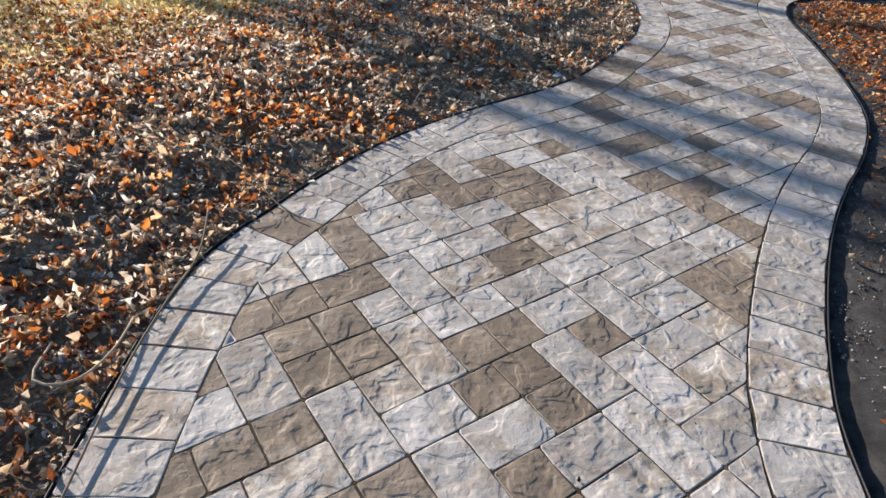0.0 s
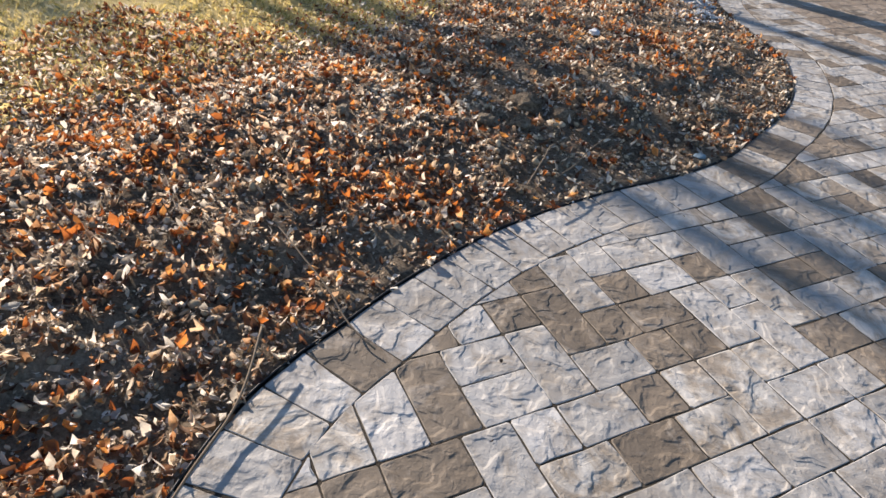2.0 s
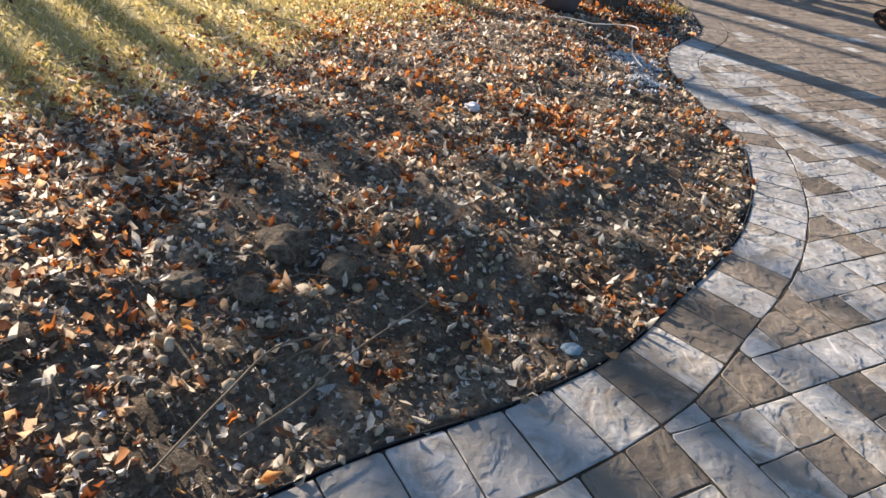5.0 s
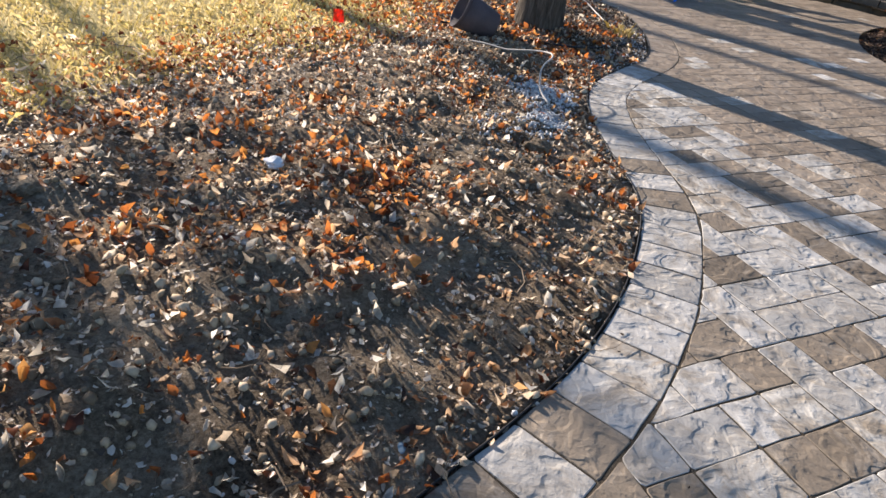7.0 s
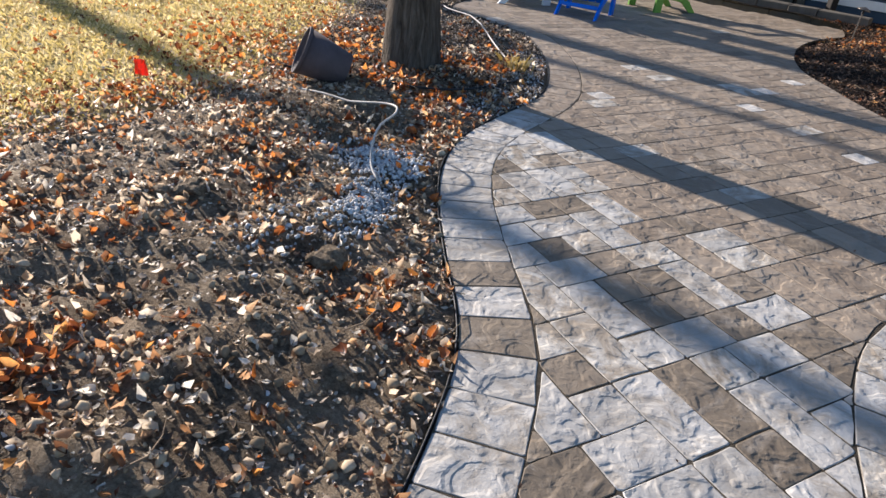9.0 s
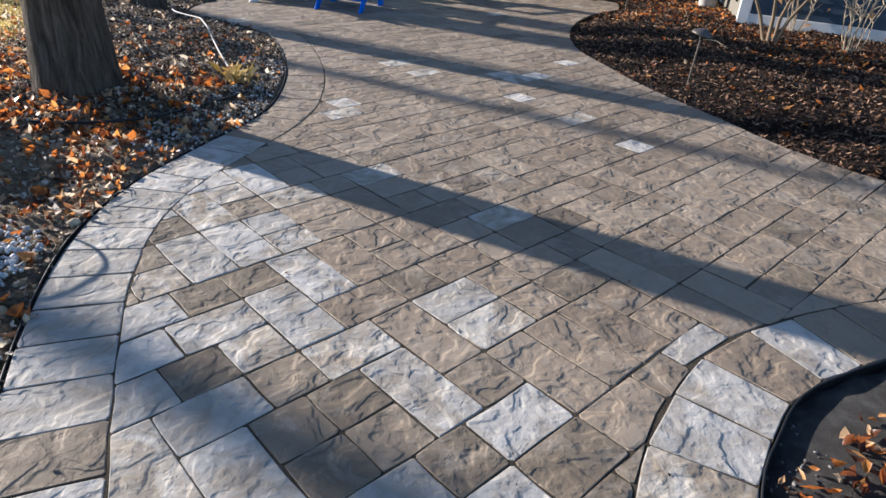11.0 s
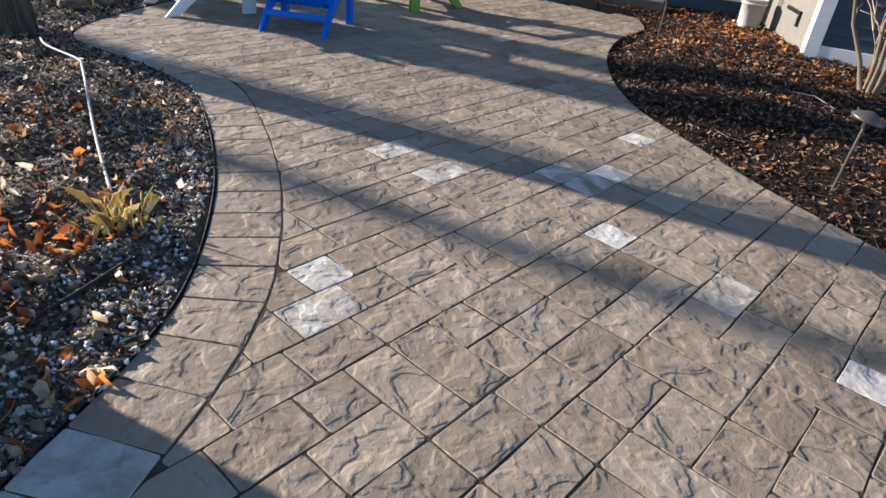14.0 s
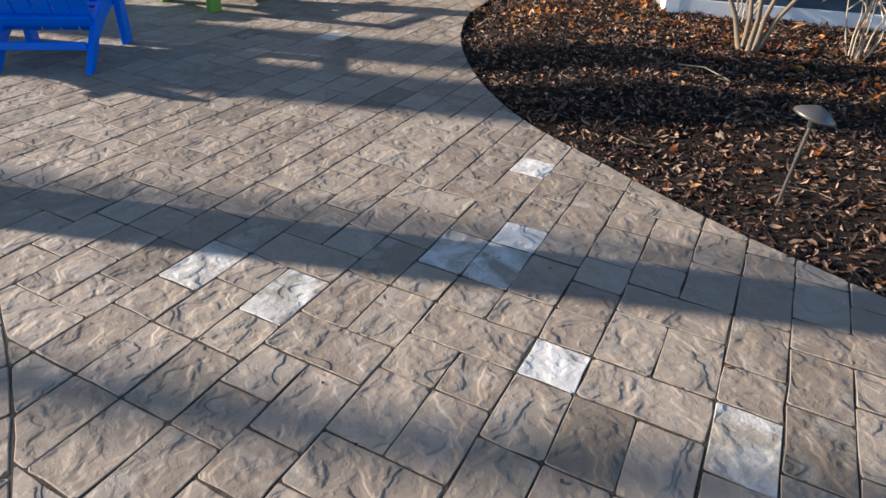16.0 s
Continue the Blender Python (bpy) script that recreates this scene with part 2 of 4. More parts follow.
# ---- building helpers ----
def mesh_of(name, bm, material):
    me = bpy.data.meshes.new(name)
    bm.to_mesh(me)
    bm.free()
    me.materials.append(material)
    return me


def part(name, bm, material, parent=None, label=""):
    ob = new(name, mesh_of(name, bm, material))
    if parent is not None:
        ob.parent = parent
    return tagged(ob, label) if label else ob


def thing(name, at=(0, 0, 0), turn=0.0, label="", category="", group="", kind=""):
    ob = new(name)
    ob.empty_display_size = 0.1
    ob.matrix_basis = pose(*at, 0, 0, turn)
    return tagged(ob, label, category, group, kind)


def smooth(ob):
    for f in ob.data.polygons:
        f.use_smooth = True
    return ob


def box(bm, lo, hi, m=None, bevel=0.0):
    """A box from corner to corner, its edges rounded by bevel."""
    lo, hi = Vector(lo), Vector(hi)
    r = bmesh.ops.create_cube(bm, size=1.0, matrix=(m or Matrix()) @ Matrix.Translation((lo + hi) / 2) @ Matrix.Diagonal((*(hi - lo), 1)))
    if bevel:
        es = list({e for v in r["verts"] for e in v.link_edges})
        bmesh.ops.bevel(bm, geom=es, offset=bevel, segments=2, profile=0.5, affect="EDGES")
    return bm


def beam(bm, a, b, wide, thick, bevel=0.0, up=(0, 0, 1)):
    """A board from a to b."""
    a, b = Vector(a), Vector(b)
    z = (b - a).normalized()
    x = Vector(up).cross(z)
    x = x.normalized() if x.length > 1e-4 else Vector((1, 0, 0))
    y = z.cross(x)
    m = Matrix.Translation(a) @ Matrix((x, y, z)).transposed().to_4x4()
    return box(bm, (-wide / 2, -thick / 2, 0), (wide / 2, thick / 2, (b - a).length), m, bevel)


def slab(bm, outline, thick, m, bevel=0.006):
    """A flat board of any outline (x, y), with the thickness along z, put at m."""
    vs = [bm.verts.new(m @ Vector((x, y, -thick / 2))) for x, y in outline]
    f = bm.faces.new(vs)
    r = bmesh.ops.extrude_face_region(bm, geom=[f])
    top = [g for g in r["geom"] if isinstance(g, bmesh.types.BMVert)]
    bmesh.ops.translate(bm, vec=m.to_3x3() @ Vector((0, 0, thick)), verts=top)
    fs = {f2 for v in top for f2 in v.link_faces} | {f}
    bmesh.ops.recalc_face_normals(bm, faces=list(fs))
    if bevel:
        bmesh.ops.bevel(bm, geom=[e for e in {e for f2 in fs for e in f2.edges}], offset=bevel, segments=2, profile=0.5, affect="EDGES")
    return bm


def tube(bm, pts, radii, sides=8, cap=True):
    pts = [Vector(p) for p in pts]
    rings = []
    for i, p in enumerate(pts):
        d = (pts[min(i + 1, len(pts) - 1)] - pts[max(i - 1, 0)]).normalized()
        x = d.cross(Vector((0.31, 0.87, 0.38))).normalized()
        y = d.cross(x)
        r = radii[i] if isinstance(radii, (list, tuple)) else radii
        rings.append([bm.verts.new(p + (x * math.cos(a) + y * math.sin(a)) * r) for a in (2 * math.pi * k / sides for k in range(sides))])
    for a, b in zip(rings, rings[1:]):
        for k in range(sides):
            bm.faces.new((a[k], a[(k + 1) % sides], b[(k + 1) % sides], b[k]))
    if cap:
        bm.faces.new(rings[0])
        bm.faces.new(rings[-1])
    return bm


def lathe(bm, profile, sides=24, m=None):
    m = m or Matrix()
    rings = [[bm.verts.new(m @ Vector((r * math.cos(2 * math.pi * k / sides), r * math.sin(2 * math.pi * k / sides), z))) for k in range(sides)] for r, z in profile]
    for a, b in zip(rings, rings[1:]):
        for k in range(sides):
            bm.faces.new((a[k], a[(k + 1) % sides], b[(k + 1) % sides], b[k]))
    return bm


def flowing(points, step=0.07):
    """A smooth line through the points, at even steps."""
    p = [Vector((*q[:2], 0)) for q in points]
    p = [p[0] * 2 - p[1]] + p + [p[-1] * 2 - p[-2]]
    out = []
    for a, b, c, d in zip(p, p[1:], p[2:], p[3:]):
        n = max(2, int((c - b).length / 0.02))
        for k in range(n):
            u = k / n
            out.append(0.5 * (2 * b + (c - a) * u + (2 * a - 5 * b + 4 * c - d) * u * u + (3 * b - a - 3 * c + d) * u ** 3))
    out.append(p[-2])
    even, left = [out[0]], step
    for a, b in zip(out, out[1:]):
        l = (b - a).length
        while l >= left and l > 0:
            a = a + (b - a) * (left / l)
            l -= left
            left = step
            even.append(a.copy())
        left -= l
    return np.array([(q.x, q.y) for q in even])


def nearest(line, x, y):
    """Distance from a line to points, and the line's index and side (positive on its right)."""
    x, y = np.atleast_1d(x).astype(float), np.atleast_1d(y).astype(float)
    best, at = np.full(x.shape, 1e9), np.zeros(x.shape, int)
    for i in range(0, len(line)):
        d = (x - line[i, 0]) ** 2 + (y - line[i, 1]) ** 2
        m = d < best
        best[m], at[m] = d[m], i
    j = np.clip(at, 1, len(line) - 2)
    tx, ty = line[j + 1, 0] - line[j - 1, 0], line[j + 1, 1] - line[j - 1, 1]
    side = tx * (y - line[j, 1]) - ty * (x - line[j, 0])
    return np.sqrt(best), at, -np.sign(side)


def inside(poly, x, y):
    x, y = np.atleast_1d(x), np.atleast_1d(y)
    c = np.zeros(x.shape, bool)
    j = len(poly) - 1
    for i in range(len(poly)):
        xi, yi, xj, yj = *poly[i], *poly[j]
        c ^= ((yi > y) != (yj > y)) & (x < (xj - xi) * (y - yi) / (yj - yi + 1e-12) + xi)
        j = i
    return c


def rough_field(x, y, scale, seed=0.0):
    return np.array([noise.fractal(Vector((a * scale + seed, b * scale - seed, seed)), 0.9, 2.0, 4) for a, b in zip(np.ravel(x), np.ravel(y))]).reshape(np.shape(x))


def from_arrays(name, verts, faces, material, kind="", label="", category="", parent=None):
    me = bpy.data.meshes.new(name)
    me.from_pydata(verts, [], faces)
    me.materials.append(material)
    ob = new(name, me)
    if parent is not None:
        ob.parent = parent
    return tagged(ob, label, category, "", kind)

# ---- the plan ----
LEFT = flowing([(-1.6, -3.9), (-1.75, -2.2), (-1.83, -1.15), (-1.80, -0.44), (-1.60, 0.07), (-1.43, 0.44), (-1.16, 0.89), (-0.87, 1.25), (-0.54, 1.59), (-0.18, 1.91), (0.16, 2.31), (0.42, 2.78), (0.60, 3.10), (0.78, 3.50), (0.92, 3.98), (0.99, 4.50), (1.0, 4.85), (0.95, 5.15), (0.82, 5.58), (0.68, 6.13), (0.61, 6.68), (0.67, 7.22), (0.86, 7.75), (1.06, 8.25), (1.14, 8.65), (1.14, 9.20), (1.08, 9.74), (0.94, 10.38), (0.77, 10.89), (0.45, 11.30), (0.12, 11.60), (-0.25, 11.95), (-0.34, 12.32), (-0.2, 12.90), (0.07, 13.58), (0.6, 14.8), (1.2, 15.8), (1.8, 16.6)])
RIGHT = flowing([(0.60, -3.9), (0.65, -2.2), (0.69, -1.25), (0.82, -0.71), (1.14, 0.06), (1.47, 0.66), (1.90, 1.32), (2.20, 1.95), (2.40, 2.80), (2.52, 3.70), (2.60, 4.50), (2.74, 4.99), (2.86, 5.25), (3.02, 5.46), (3.35, 5.72), (4.2, 5.95), (5.6, 6.0), (7.2, 6.0)])
EAST = flowing([(7.2, 6.8), (6.0, 6.95), (5.2, 7.25), (4.85, 7.55), (4.60, 8.0), (4.45, 8.5), (4.30, 9.0), (4.16, 9.5), (4.05, 10.15), (3.96, 10.95), (4.08, 11.75), (4.38, 12.6), (4.85, 13.4), (5.4, 14.0), (5.6, 14.5)])
PAVED = np.concatenate([LEFT, [(3.0, 16.6), (5.6, 14.8)], EAST[::-1], RIGHT[::-1]])
LAWN_EDGE = flowing([(-4.6, -4.0), (-4.0, 0.0), (-3.4, 1.8), (-2.75, 3.0), (-2.25, 4.2), (-2.0, 5.3), (-1.6, 6.3), (-1.2, 7.3), (-1.15, 8.5), (-1.25, 9.6), (-1.3, 10.8), (-1.6, 12.0), (-1.6, 13.5), (-0.9, 15.0), (0.2, 16.6)], 0.15)


def ease(a, b, v):
    u = np.clip((v - a) / (b - a), 0, 1)
    return u * u * (3 - 2 * u)


def bed_height(x, y):
    """The mounded bed between the paving and the lawn."""
    d, _, side = nearest(LEFT[::3], x, y)
    e, _, lawn = nearest(LAWN_EDGE, x, y)
    d = np.where(side < 0, d, 0.0)
    z = -0.006 + 0.115 * ease(0.02, 1.1, d) - 0.05 * (side > 0)
    out = np.where(lawn < 0, e, -e)
    z = z - 0.16 * ease(-0.9, 0.35, out)
    return z


def grid_sheet(name, x0, x1, y0, y1, step, height, material, keep=None):
    xs, ys = np.arange(x0, x1 + 1e-6, step), np.arange(y0, y1 + 1e-6, step)
    gx, gy = np.meshgrid(xs, ys)
    z = height(gx.ravel(), gy.ravel())
    k = np.ones(gx.size, bool) if keep is None else keep(gx.ravel(), gy.ravel())
    w = len(xs)
    faces = []
    for j in range(len(ys) - 1):
        for i in range(w - 1):
            q = (j * w + i, j * w + i + 1, (j + 1) * w + i + 1, (j + 1) * w + i)
            if all(k[v] for v in q):
                faces.append(q)
    used = sorted({v for f in faces for v in f})
    at = {v: n for n, v in enumerate(used)}
    verts = [(gx.flat[v], gy.flat[v], z[v]) for v in used]
    ob = from_arrays(name, verts, [tuple(at[v] for v in f) for f in faces], material)
    return smooth(ob)


# ---- ground ----
def ground_height(x, y):
    d, _, lawn = nearest(LAWN_EDGE, x, y)
    z = np.where(lawn < 0, -0.01 + 0.025 * rough_field(x, y, 0.5, 3.0), -0.10)
    return np.where((lawn < 0) & (d < 0.3), np.minimum(z, -0.02), z)


near_ground = grid_sheet("ground", -24, 24, -12, 36, 0.4, ground_height, M_LAWN)
bm = bmesh.new()
bm.from_mesh(near_ground.data)
rim = [v for v in bm.verts if any(e.is_boundary for e in v.link_edges)]
moved = {}
for v in rim:
    d = Vector((v.co.x, v.co.y - 12, 0)).normalized()
    moved[v] = bm.verts.new(Vector((v.co.x, v.co.y, 0)) + d * 900 + Vector((0, 0, -0.05)))
for e in [e for e in bm.edges if e.is_boundary and e.verts[0] in moved and e.verts[1] in moved]:
    a, b = e.verts
    bm.faces.new((a, b, moved[b], moved[a]))
bmesh.ops.recalc_face_normals(bm, faces=bm.faces)
bm.to_mesh(near_ground.data)
bm.free()
tagged(near_ground, "dormant yellow-green winter lawn strewn with leaves", "lawn", "", "structure")

bed = grid_sheet("garden_bed", -5.2, 1.4, -4.0, 17.6, 0.05,
                 lambda x, y: bed_height(x, y) + 0.05 * rough_field(x, y, 2.2, 1.0) * ease(0.0, 0.35, nearest(LEFT[::3], x, y)[0]) + (0.006 + 0.020 * ease(0.03, 0.3, nearest(LEFT[::3], x, y)[0])) * rough_field(x, y, 8.0, 2.0),
                 M_SOIL, lambda x, y: ((nearest(LEFT[::2], x, y)[2] < 0) | (nearest(LEFT[::2], x, y)[0] < 0.09)) & ((nearest(LAWN_EDGE, x, y)[2] > 0) | (nearest(LAWN_EDGE, x, y)[0] < 0.5)))
tagged(bed, "mounded bare soil bed covered in fallen leaves", "garden bed", "", "structure")


def east_bed_height(x, y):
    d = nearest(EAST[::3], x, y)[0]
    d = np.where(inside(PAVED, x, y), -d, d)
    return -0.03 - 0.05 * ease(0.0, -0.06, d) + 0.13 * ease(0.0, 0.9, d) + 0.03 * rough_field(x, y, 1.8, 5.0) + 0.012 * rough_field(x, y, 9.0, 6.0)


east_bed = grid_sheet("mulch_bed", 3.8, 14.5, 5.0, 17.5, 0.08, east_bed_height, M_MULCH,
                      lambda x, y: (~inside(PAVED, x, y) | (nearest(EAST[::2], x, y)[0] < 0.16)) & (y > 6.7) & (x + y * 0.7 > 9.7))
tagged(east_bed, "dark bark mulch bed beside the house", "garden bed", "", "structure")
verge = grid_sheet("gravel_verge", 0.6, 7.6, -4.0, 6.2, 0.08,
                   lambda x, y: np.where(nearest(RIGHT[::3], x, y)[2] > 0, -0.02, -0.06) + 0.06 * ease(0.15, 1.2, nearest(RIGHT[::3], x, y)[0]) + 0.012 * rough_field(x, y, 8.0, 8.0), M_GRAVEL,
                   lambda x, y: (nearest(RIGHT[::2], x, y)[2] > 0) | (nearest(RIGHT[::2], x, y)[0] < 0.12))
tagged(verge, "dark gravel strip beside the curved path", "gravel", "", "structure")

# sand bed under the paving, seen in the joints
bm = bmesh.new()
vs = [bm.verts.new((x, y, -0.0030)) for x, y in PAVED[::2]]
bmesh.ops.triangulate(bm, faces=[bm.faces.new(vs)])
sand = part("paving_sand", bm, M_JOINT)
bmesh_up = [f for f in sand.data.polygons if f.normal.z < 0]
if bmesh_up:
    sand.data.flip_normals()
tagged(sand, "sandy joints under the paving stones", "sand", "", "structure")


def edging(name, line, offset):
    """Thin plastic strip with a rounded bead along its top."""
    bm = bmesh.new()
    t = np.gradient(line, axis=0)
    n = np.stack([-t[:, 1], t[:, 0]], 1) / np.linalg.norm(t, axis=1)[:, None]
    p = line + n * offset
    prof = [(-0.0015, -0.06), (-0.0015, -0.003), (-0.0035, 0.0005), (-0.003, 0.005), (0.0, 0.0065), (0.003, 0.005), (0.0035, 0.0005), (0.0015, -0.003), (0.0015, -0.06)]
    rings = []
    for k in range(len(p)):
        up = 0.006 * noise.noise(Vector((p[k, 0] * 1.3, p[k, 1] * 1.3, 4.0)))
        rings.append([bm.verts.new((p[k, 0] + n[k, 0] * a, p[k, 1] + n[k, 1] * a, z + up)) for a, z in prof])
    for a, b in zip(rings, rings[1:]):
        for i in range(len(prof) - 1):
            bm.faces.new((a[i], a[i + 1], b[i + 1], b[i]))
    return smooth(part(name, bm, M_EDGING))


tagged(edging("bed_edging", LEFT, 0.008), "black plastic edging strip between paving and bed", "edging", "", "structure")
tagged(edging("path_edging", RIGHT[:-20], -0.008), "black plastic edging strip beside the path", "edging", "", "structure")

# ---- house ----
CORNER = Vector((6.62, 12.68, 0))
BACK = Vector((7.38, 14.75, 0))
SIDE = Vector((11.0, 9.5, 0))


def framed(a, b):
    """Axes along a wall from a to b: x along it, y out of the house, z up."""
    x = (b - a).normalized()
    y = Vector((0, 0, 1)).cross(x)
    return Matrix.Translation(a) @ Matrix((x, y, Vector((0, 0, 1)))).transposed().to_4x4(), (b - a).length


house = thing("house", label="house corner with slate blue clapboards and white trim", category="house")
m_side, n_side = framed(SIDE, CORNER)
m_back, n_back = framed(CORNER, BACK)
bm = box(bmesh.new(), (0, -0.22, -0.1), (n_side, 0, 3.0), m_side)
part("wall", bm, M_SIDING, house)
z = 0.24
while z < 2.9:
    bm = bmesh.new()
    slab(bm, [(0.0, z), (0.0, z + 0.11), (0.006, z + 0.11), (0.018, z)], n_side - 0.10, m_side @ Matrix.Translation(((n_side - 0.10) / 2, 0.004, 0)) @ Matrix(((0, 0, 1, 0), (1, 0, 0, 0), (0, 1, 0, 0), (0, 0, 0, 1))), 0)
    part("clapboard", bm, M_SIDING, house)
    z += 0.11
part("skirt_board", box(bmesh.new(), (0, 0.003, -0.05), (n_side - 0.1, 0.03, 0.235), m_side, 0.005), M_TRIM, house, "white painted skirt board")
part("corner_board", box(bmesh.new(), (n_side - 0.10, 0.003, -0.05), (n_side + 0.035, 0.035, 3.0), m_side, 0.004), M_TRIM, house, "white corner board")
part("wall", box(bmesh.new(), (0.0, -0.22, -0.1), (n_back, 0, 3.0), m_back), M_CREAM, house, "cream painted panel wall")
part("corner_board", box(bmesh.new(), (-0.004, 0.003, -0.05), (0.12, 0.033, 3.0), m_back, 0.004), M_TRIM, house, "white corner board")
part("skirt_board", box(bmesh.new(), (0.125, 0.003, -0.05), (n_back, 0.026, 0.09), m_back, 0.004), M_TRIM, house, "white painted skirt board")
latch = bmesh.new()
box(latch, (0.55, 0.003, 0.42), (1.05, 0.03, 0.46), m_back, 0.004)
box(latch, (0.55, 0.003, 0.30), (0.59, 0.03, 0.417), m_back, 0.004)
part("latch", latch, M_LATCH, house, "dark metal latch bar")
part("panel_rail", box(bmesh.new(), (n_back - 0.14, 0.003, 0.09), (n_back, 0.024, 3.0), m_back, 0.004), M_TRIM, house, "white painted rail")

# rear wing of the house, far behind the patio
REAR = Vector((1.9, 18.0, 0))
m_rear, n_rear = framed(BACK, REAR)
part("wall", box(bmesh.new(), (0, -0.2, -0.1), (n_rear, 0, 3.0), m_rear), M_SIDING, house)
part("skirt_board", box(bmesh.new(), (0.05, 0.003, 0.28), (n_rear, 0.03, 0.42), m_rear, 0.004), M_TRIM, house, "white painted skirt board")
for k in range(3):
    x = 0.5 + k * 1.75
    w = part("window", box(bmesh.new(), (x, 0.004, 0.46), (x + 1.3, 0.02, 2.0), m_rear), M_GLASS_DARK, house, "dark glazed window")
    bm = bmesh.new()
    for lo, hi in (((x - 0.07, 0.003, 0.43), (x - 0.002, 0.045, 2.08)), ((x + 1.302, 0.003, 0.43), (x + 1.37, 0.045, 2.08)), ((x - 0.07, 0.003, 2.003), (x + 1.37, 0.047, 2.1))):
        box(bm, lo, hi, m_rear, 0.004)
    part("frame", bm, M_TRIM, w, "white window frame")

# ---- low stone wall, timber steps and posts behind the patio ----
stone_wall = thing("retaining_wall", label="low dry-stacked dark stone wall behind the patio", category="stone wall")
m_low, n_low = framed(Vector((5.75, 14.95, 0)), Vector((2.3, 17.2, 0)))
r = random.Random(3)
for row in range(2):
    x = -0.3 * (row % 2)
    while x < n_low:
        w = r.uniform(0.45, 0.85)
        bm = box(bmesh.new(), (x + 0.006, -0.26 + r.uniform(0, 0.02), -0.06 + row * 0.14), (x + w - 0.006, r.uniform(-0.02, 0.015), -0.06 + row * 0.14 + 0.134), m_low, 0.014)
        for v in bm.verts:
            v.co += Vector((r.uniform(-1, 1), r.uniform(-1, 1), r.uniform(-1, 1))) * 0.006
        part("stone", bm, M_STONE, stone_wall)
        x += w
steps = thing("timber_steps", label="weathered grey timber steps up to the house", category="steps")
for k in range(3):
    part("tread", box(bmesh.new(), (0.9, -0.62 - 0.3 * k, 0.36 + 0.16 * k), (n_low - 0.3, -0.30 - 0.3 * k, 0.40 + 0.16 * k), m_low, 0.008), M_DECK, steps)
    part("riser", box(bmesh.new(), (0.9, -0.60 - 0.3 * k, -0.05), (n_low - 0.3, -0.57 - 0.3 * k, 0.357 + 0.16 * k), m_low, 0.004), M_DECK, steps)
post_group = "posts by the steps"
for x, y in ((5.62, 15.5), (5.2, 16.05)):
    p = thing("timber_post", (x, y, -0.05), 20, "dark stained square timber post beside the steps", "post", post_group)
    part("shaft", box(bmesh.new(), (-0.06, -0.06, 0), (0.06, 0.06, 2.4), None, 0.008), M_POST, p)
    part("foot", box(bmesh.new(), (-0.075, -0.075, 0), (0.075, 0.075, 0.12), None, 0.006), M_LATCH, p, "dark metal post foot")


# ---- chairs ----
def adirondack(at, turn, material, label):
    """Slatted low garden chair that faces +y before it is turned."""
    c = thing("garden_chair", at, turn, label, "chair", "chairs round the patio")
    for s in (-1, 1):
        x = s * 0.285
        bm = bmesh.new()
        # sloping side rail whose rear end is the back foot
        side = [(-0.47, 0.0), (-0.35, 0.0), (-0.16, 0.145), (0.14, 0.255), (0.40, 0.30), (0.41, 0.385), (0.12, 0.375), (-0.13, 0.28), (-0.30, 0.17)]
        slab(bm, side, 0.032, Matrix(((0, 0, 1, x), (1, 0, 0, 0), (0, 1, 0, 0), (0, 0, 0, 1))), 0.006)
        part("side_rail", bm, material, c)
        part("leg", box(bmesh.new(), (x + 0.018, 0.27, 0), (x + 0.066, 0.40, 0.56), None, 0.006) if s > 0 else box(bmesh.new(), (x - 0.066, 0.27, 0), (x - 0.018, 0.40, 0.56), None, 0.006), material, c)
        bm = bmesh.new()
        slab(bm, [(-0.07, -0.42), (0.05, -0.42), (0.075, 0.30), (0.055, 0.43), (-0.055, 0.43), (-0.075, 0.30)], 0.026, Matrix.Translation((x + s * 0.035, 0.0, 0.575)), 0.008)
        part("arm", bm, material, c)
        part("arm_bracket", beam(bmesh.new(), (x + s * 0.042, 0.335, 0.42), (x + s * 0.075, 0.335, 0.56), 0.025, 0.06, 0.004, (0, 1, 0)), material, c)
    for k in range(6):
        y = 0.385 - k * 0.088
        z = 0.40 - 0.042 * max(0, k - 1) - (0.0 if k else 0.012)
        part("seat_slat", box(bmesh.new(), (-0.30, -0.038, -0.011), (0.30, 0.038, 0.011), pose(0, y, z, 12 if k else -22), 0.006), material, c)
    lean = pose(0, -0.10, 0.20, 24)
    for k in range(5):
        x = (k - 2) * 0.116
        top = 0.80 - 0.055 * abs(k - 2) ** 1.5
        bm = bmesh.new()
        slab(bm, [(x - 0.052, 0.0), (x + 0.052, 0.0), (x + 0.056, top - 0.05), (x + 0.03, top), (x - 0.03, top), (x - 0.056, top - 0.05)], 0.022, lean @ Matrix(((1, 0, 0, 0), (0, 0, 1, 0), (0, 1, 0, 0), (0, 0, 0, 1))), 0.006)
        part("back_slat", bm, material, c)
    part("back_rail", box(bmesh.new(), (-0.275, -0.052, 0.06), (0.275, -0.016, 0.13), lean, 0.006), material, c)
    part("back_rail", box(bmesh.new(), (-0.36, -0.055, 0.36), (0.36, -0.016, 0.43), lean, 0.006), material, c)
    part("stretcher", box(bmesh.new(), (-0.268, -0.34, 0.125), (0.268, -0.305, 0.175), None, 0.006), material, c)
    part("front_apron", box(bmesh.new(), (-0.268, 0.365, 0.285), (0.268, 0.395, 0.37), None, 0.006), material, c)
    return c


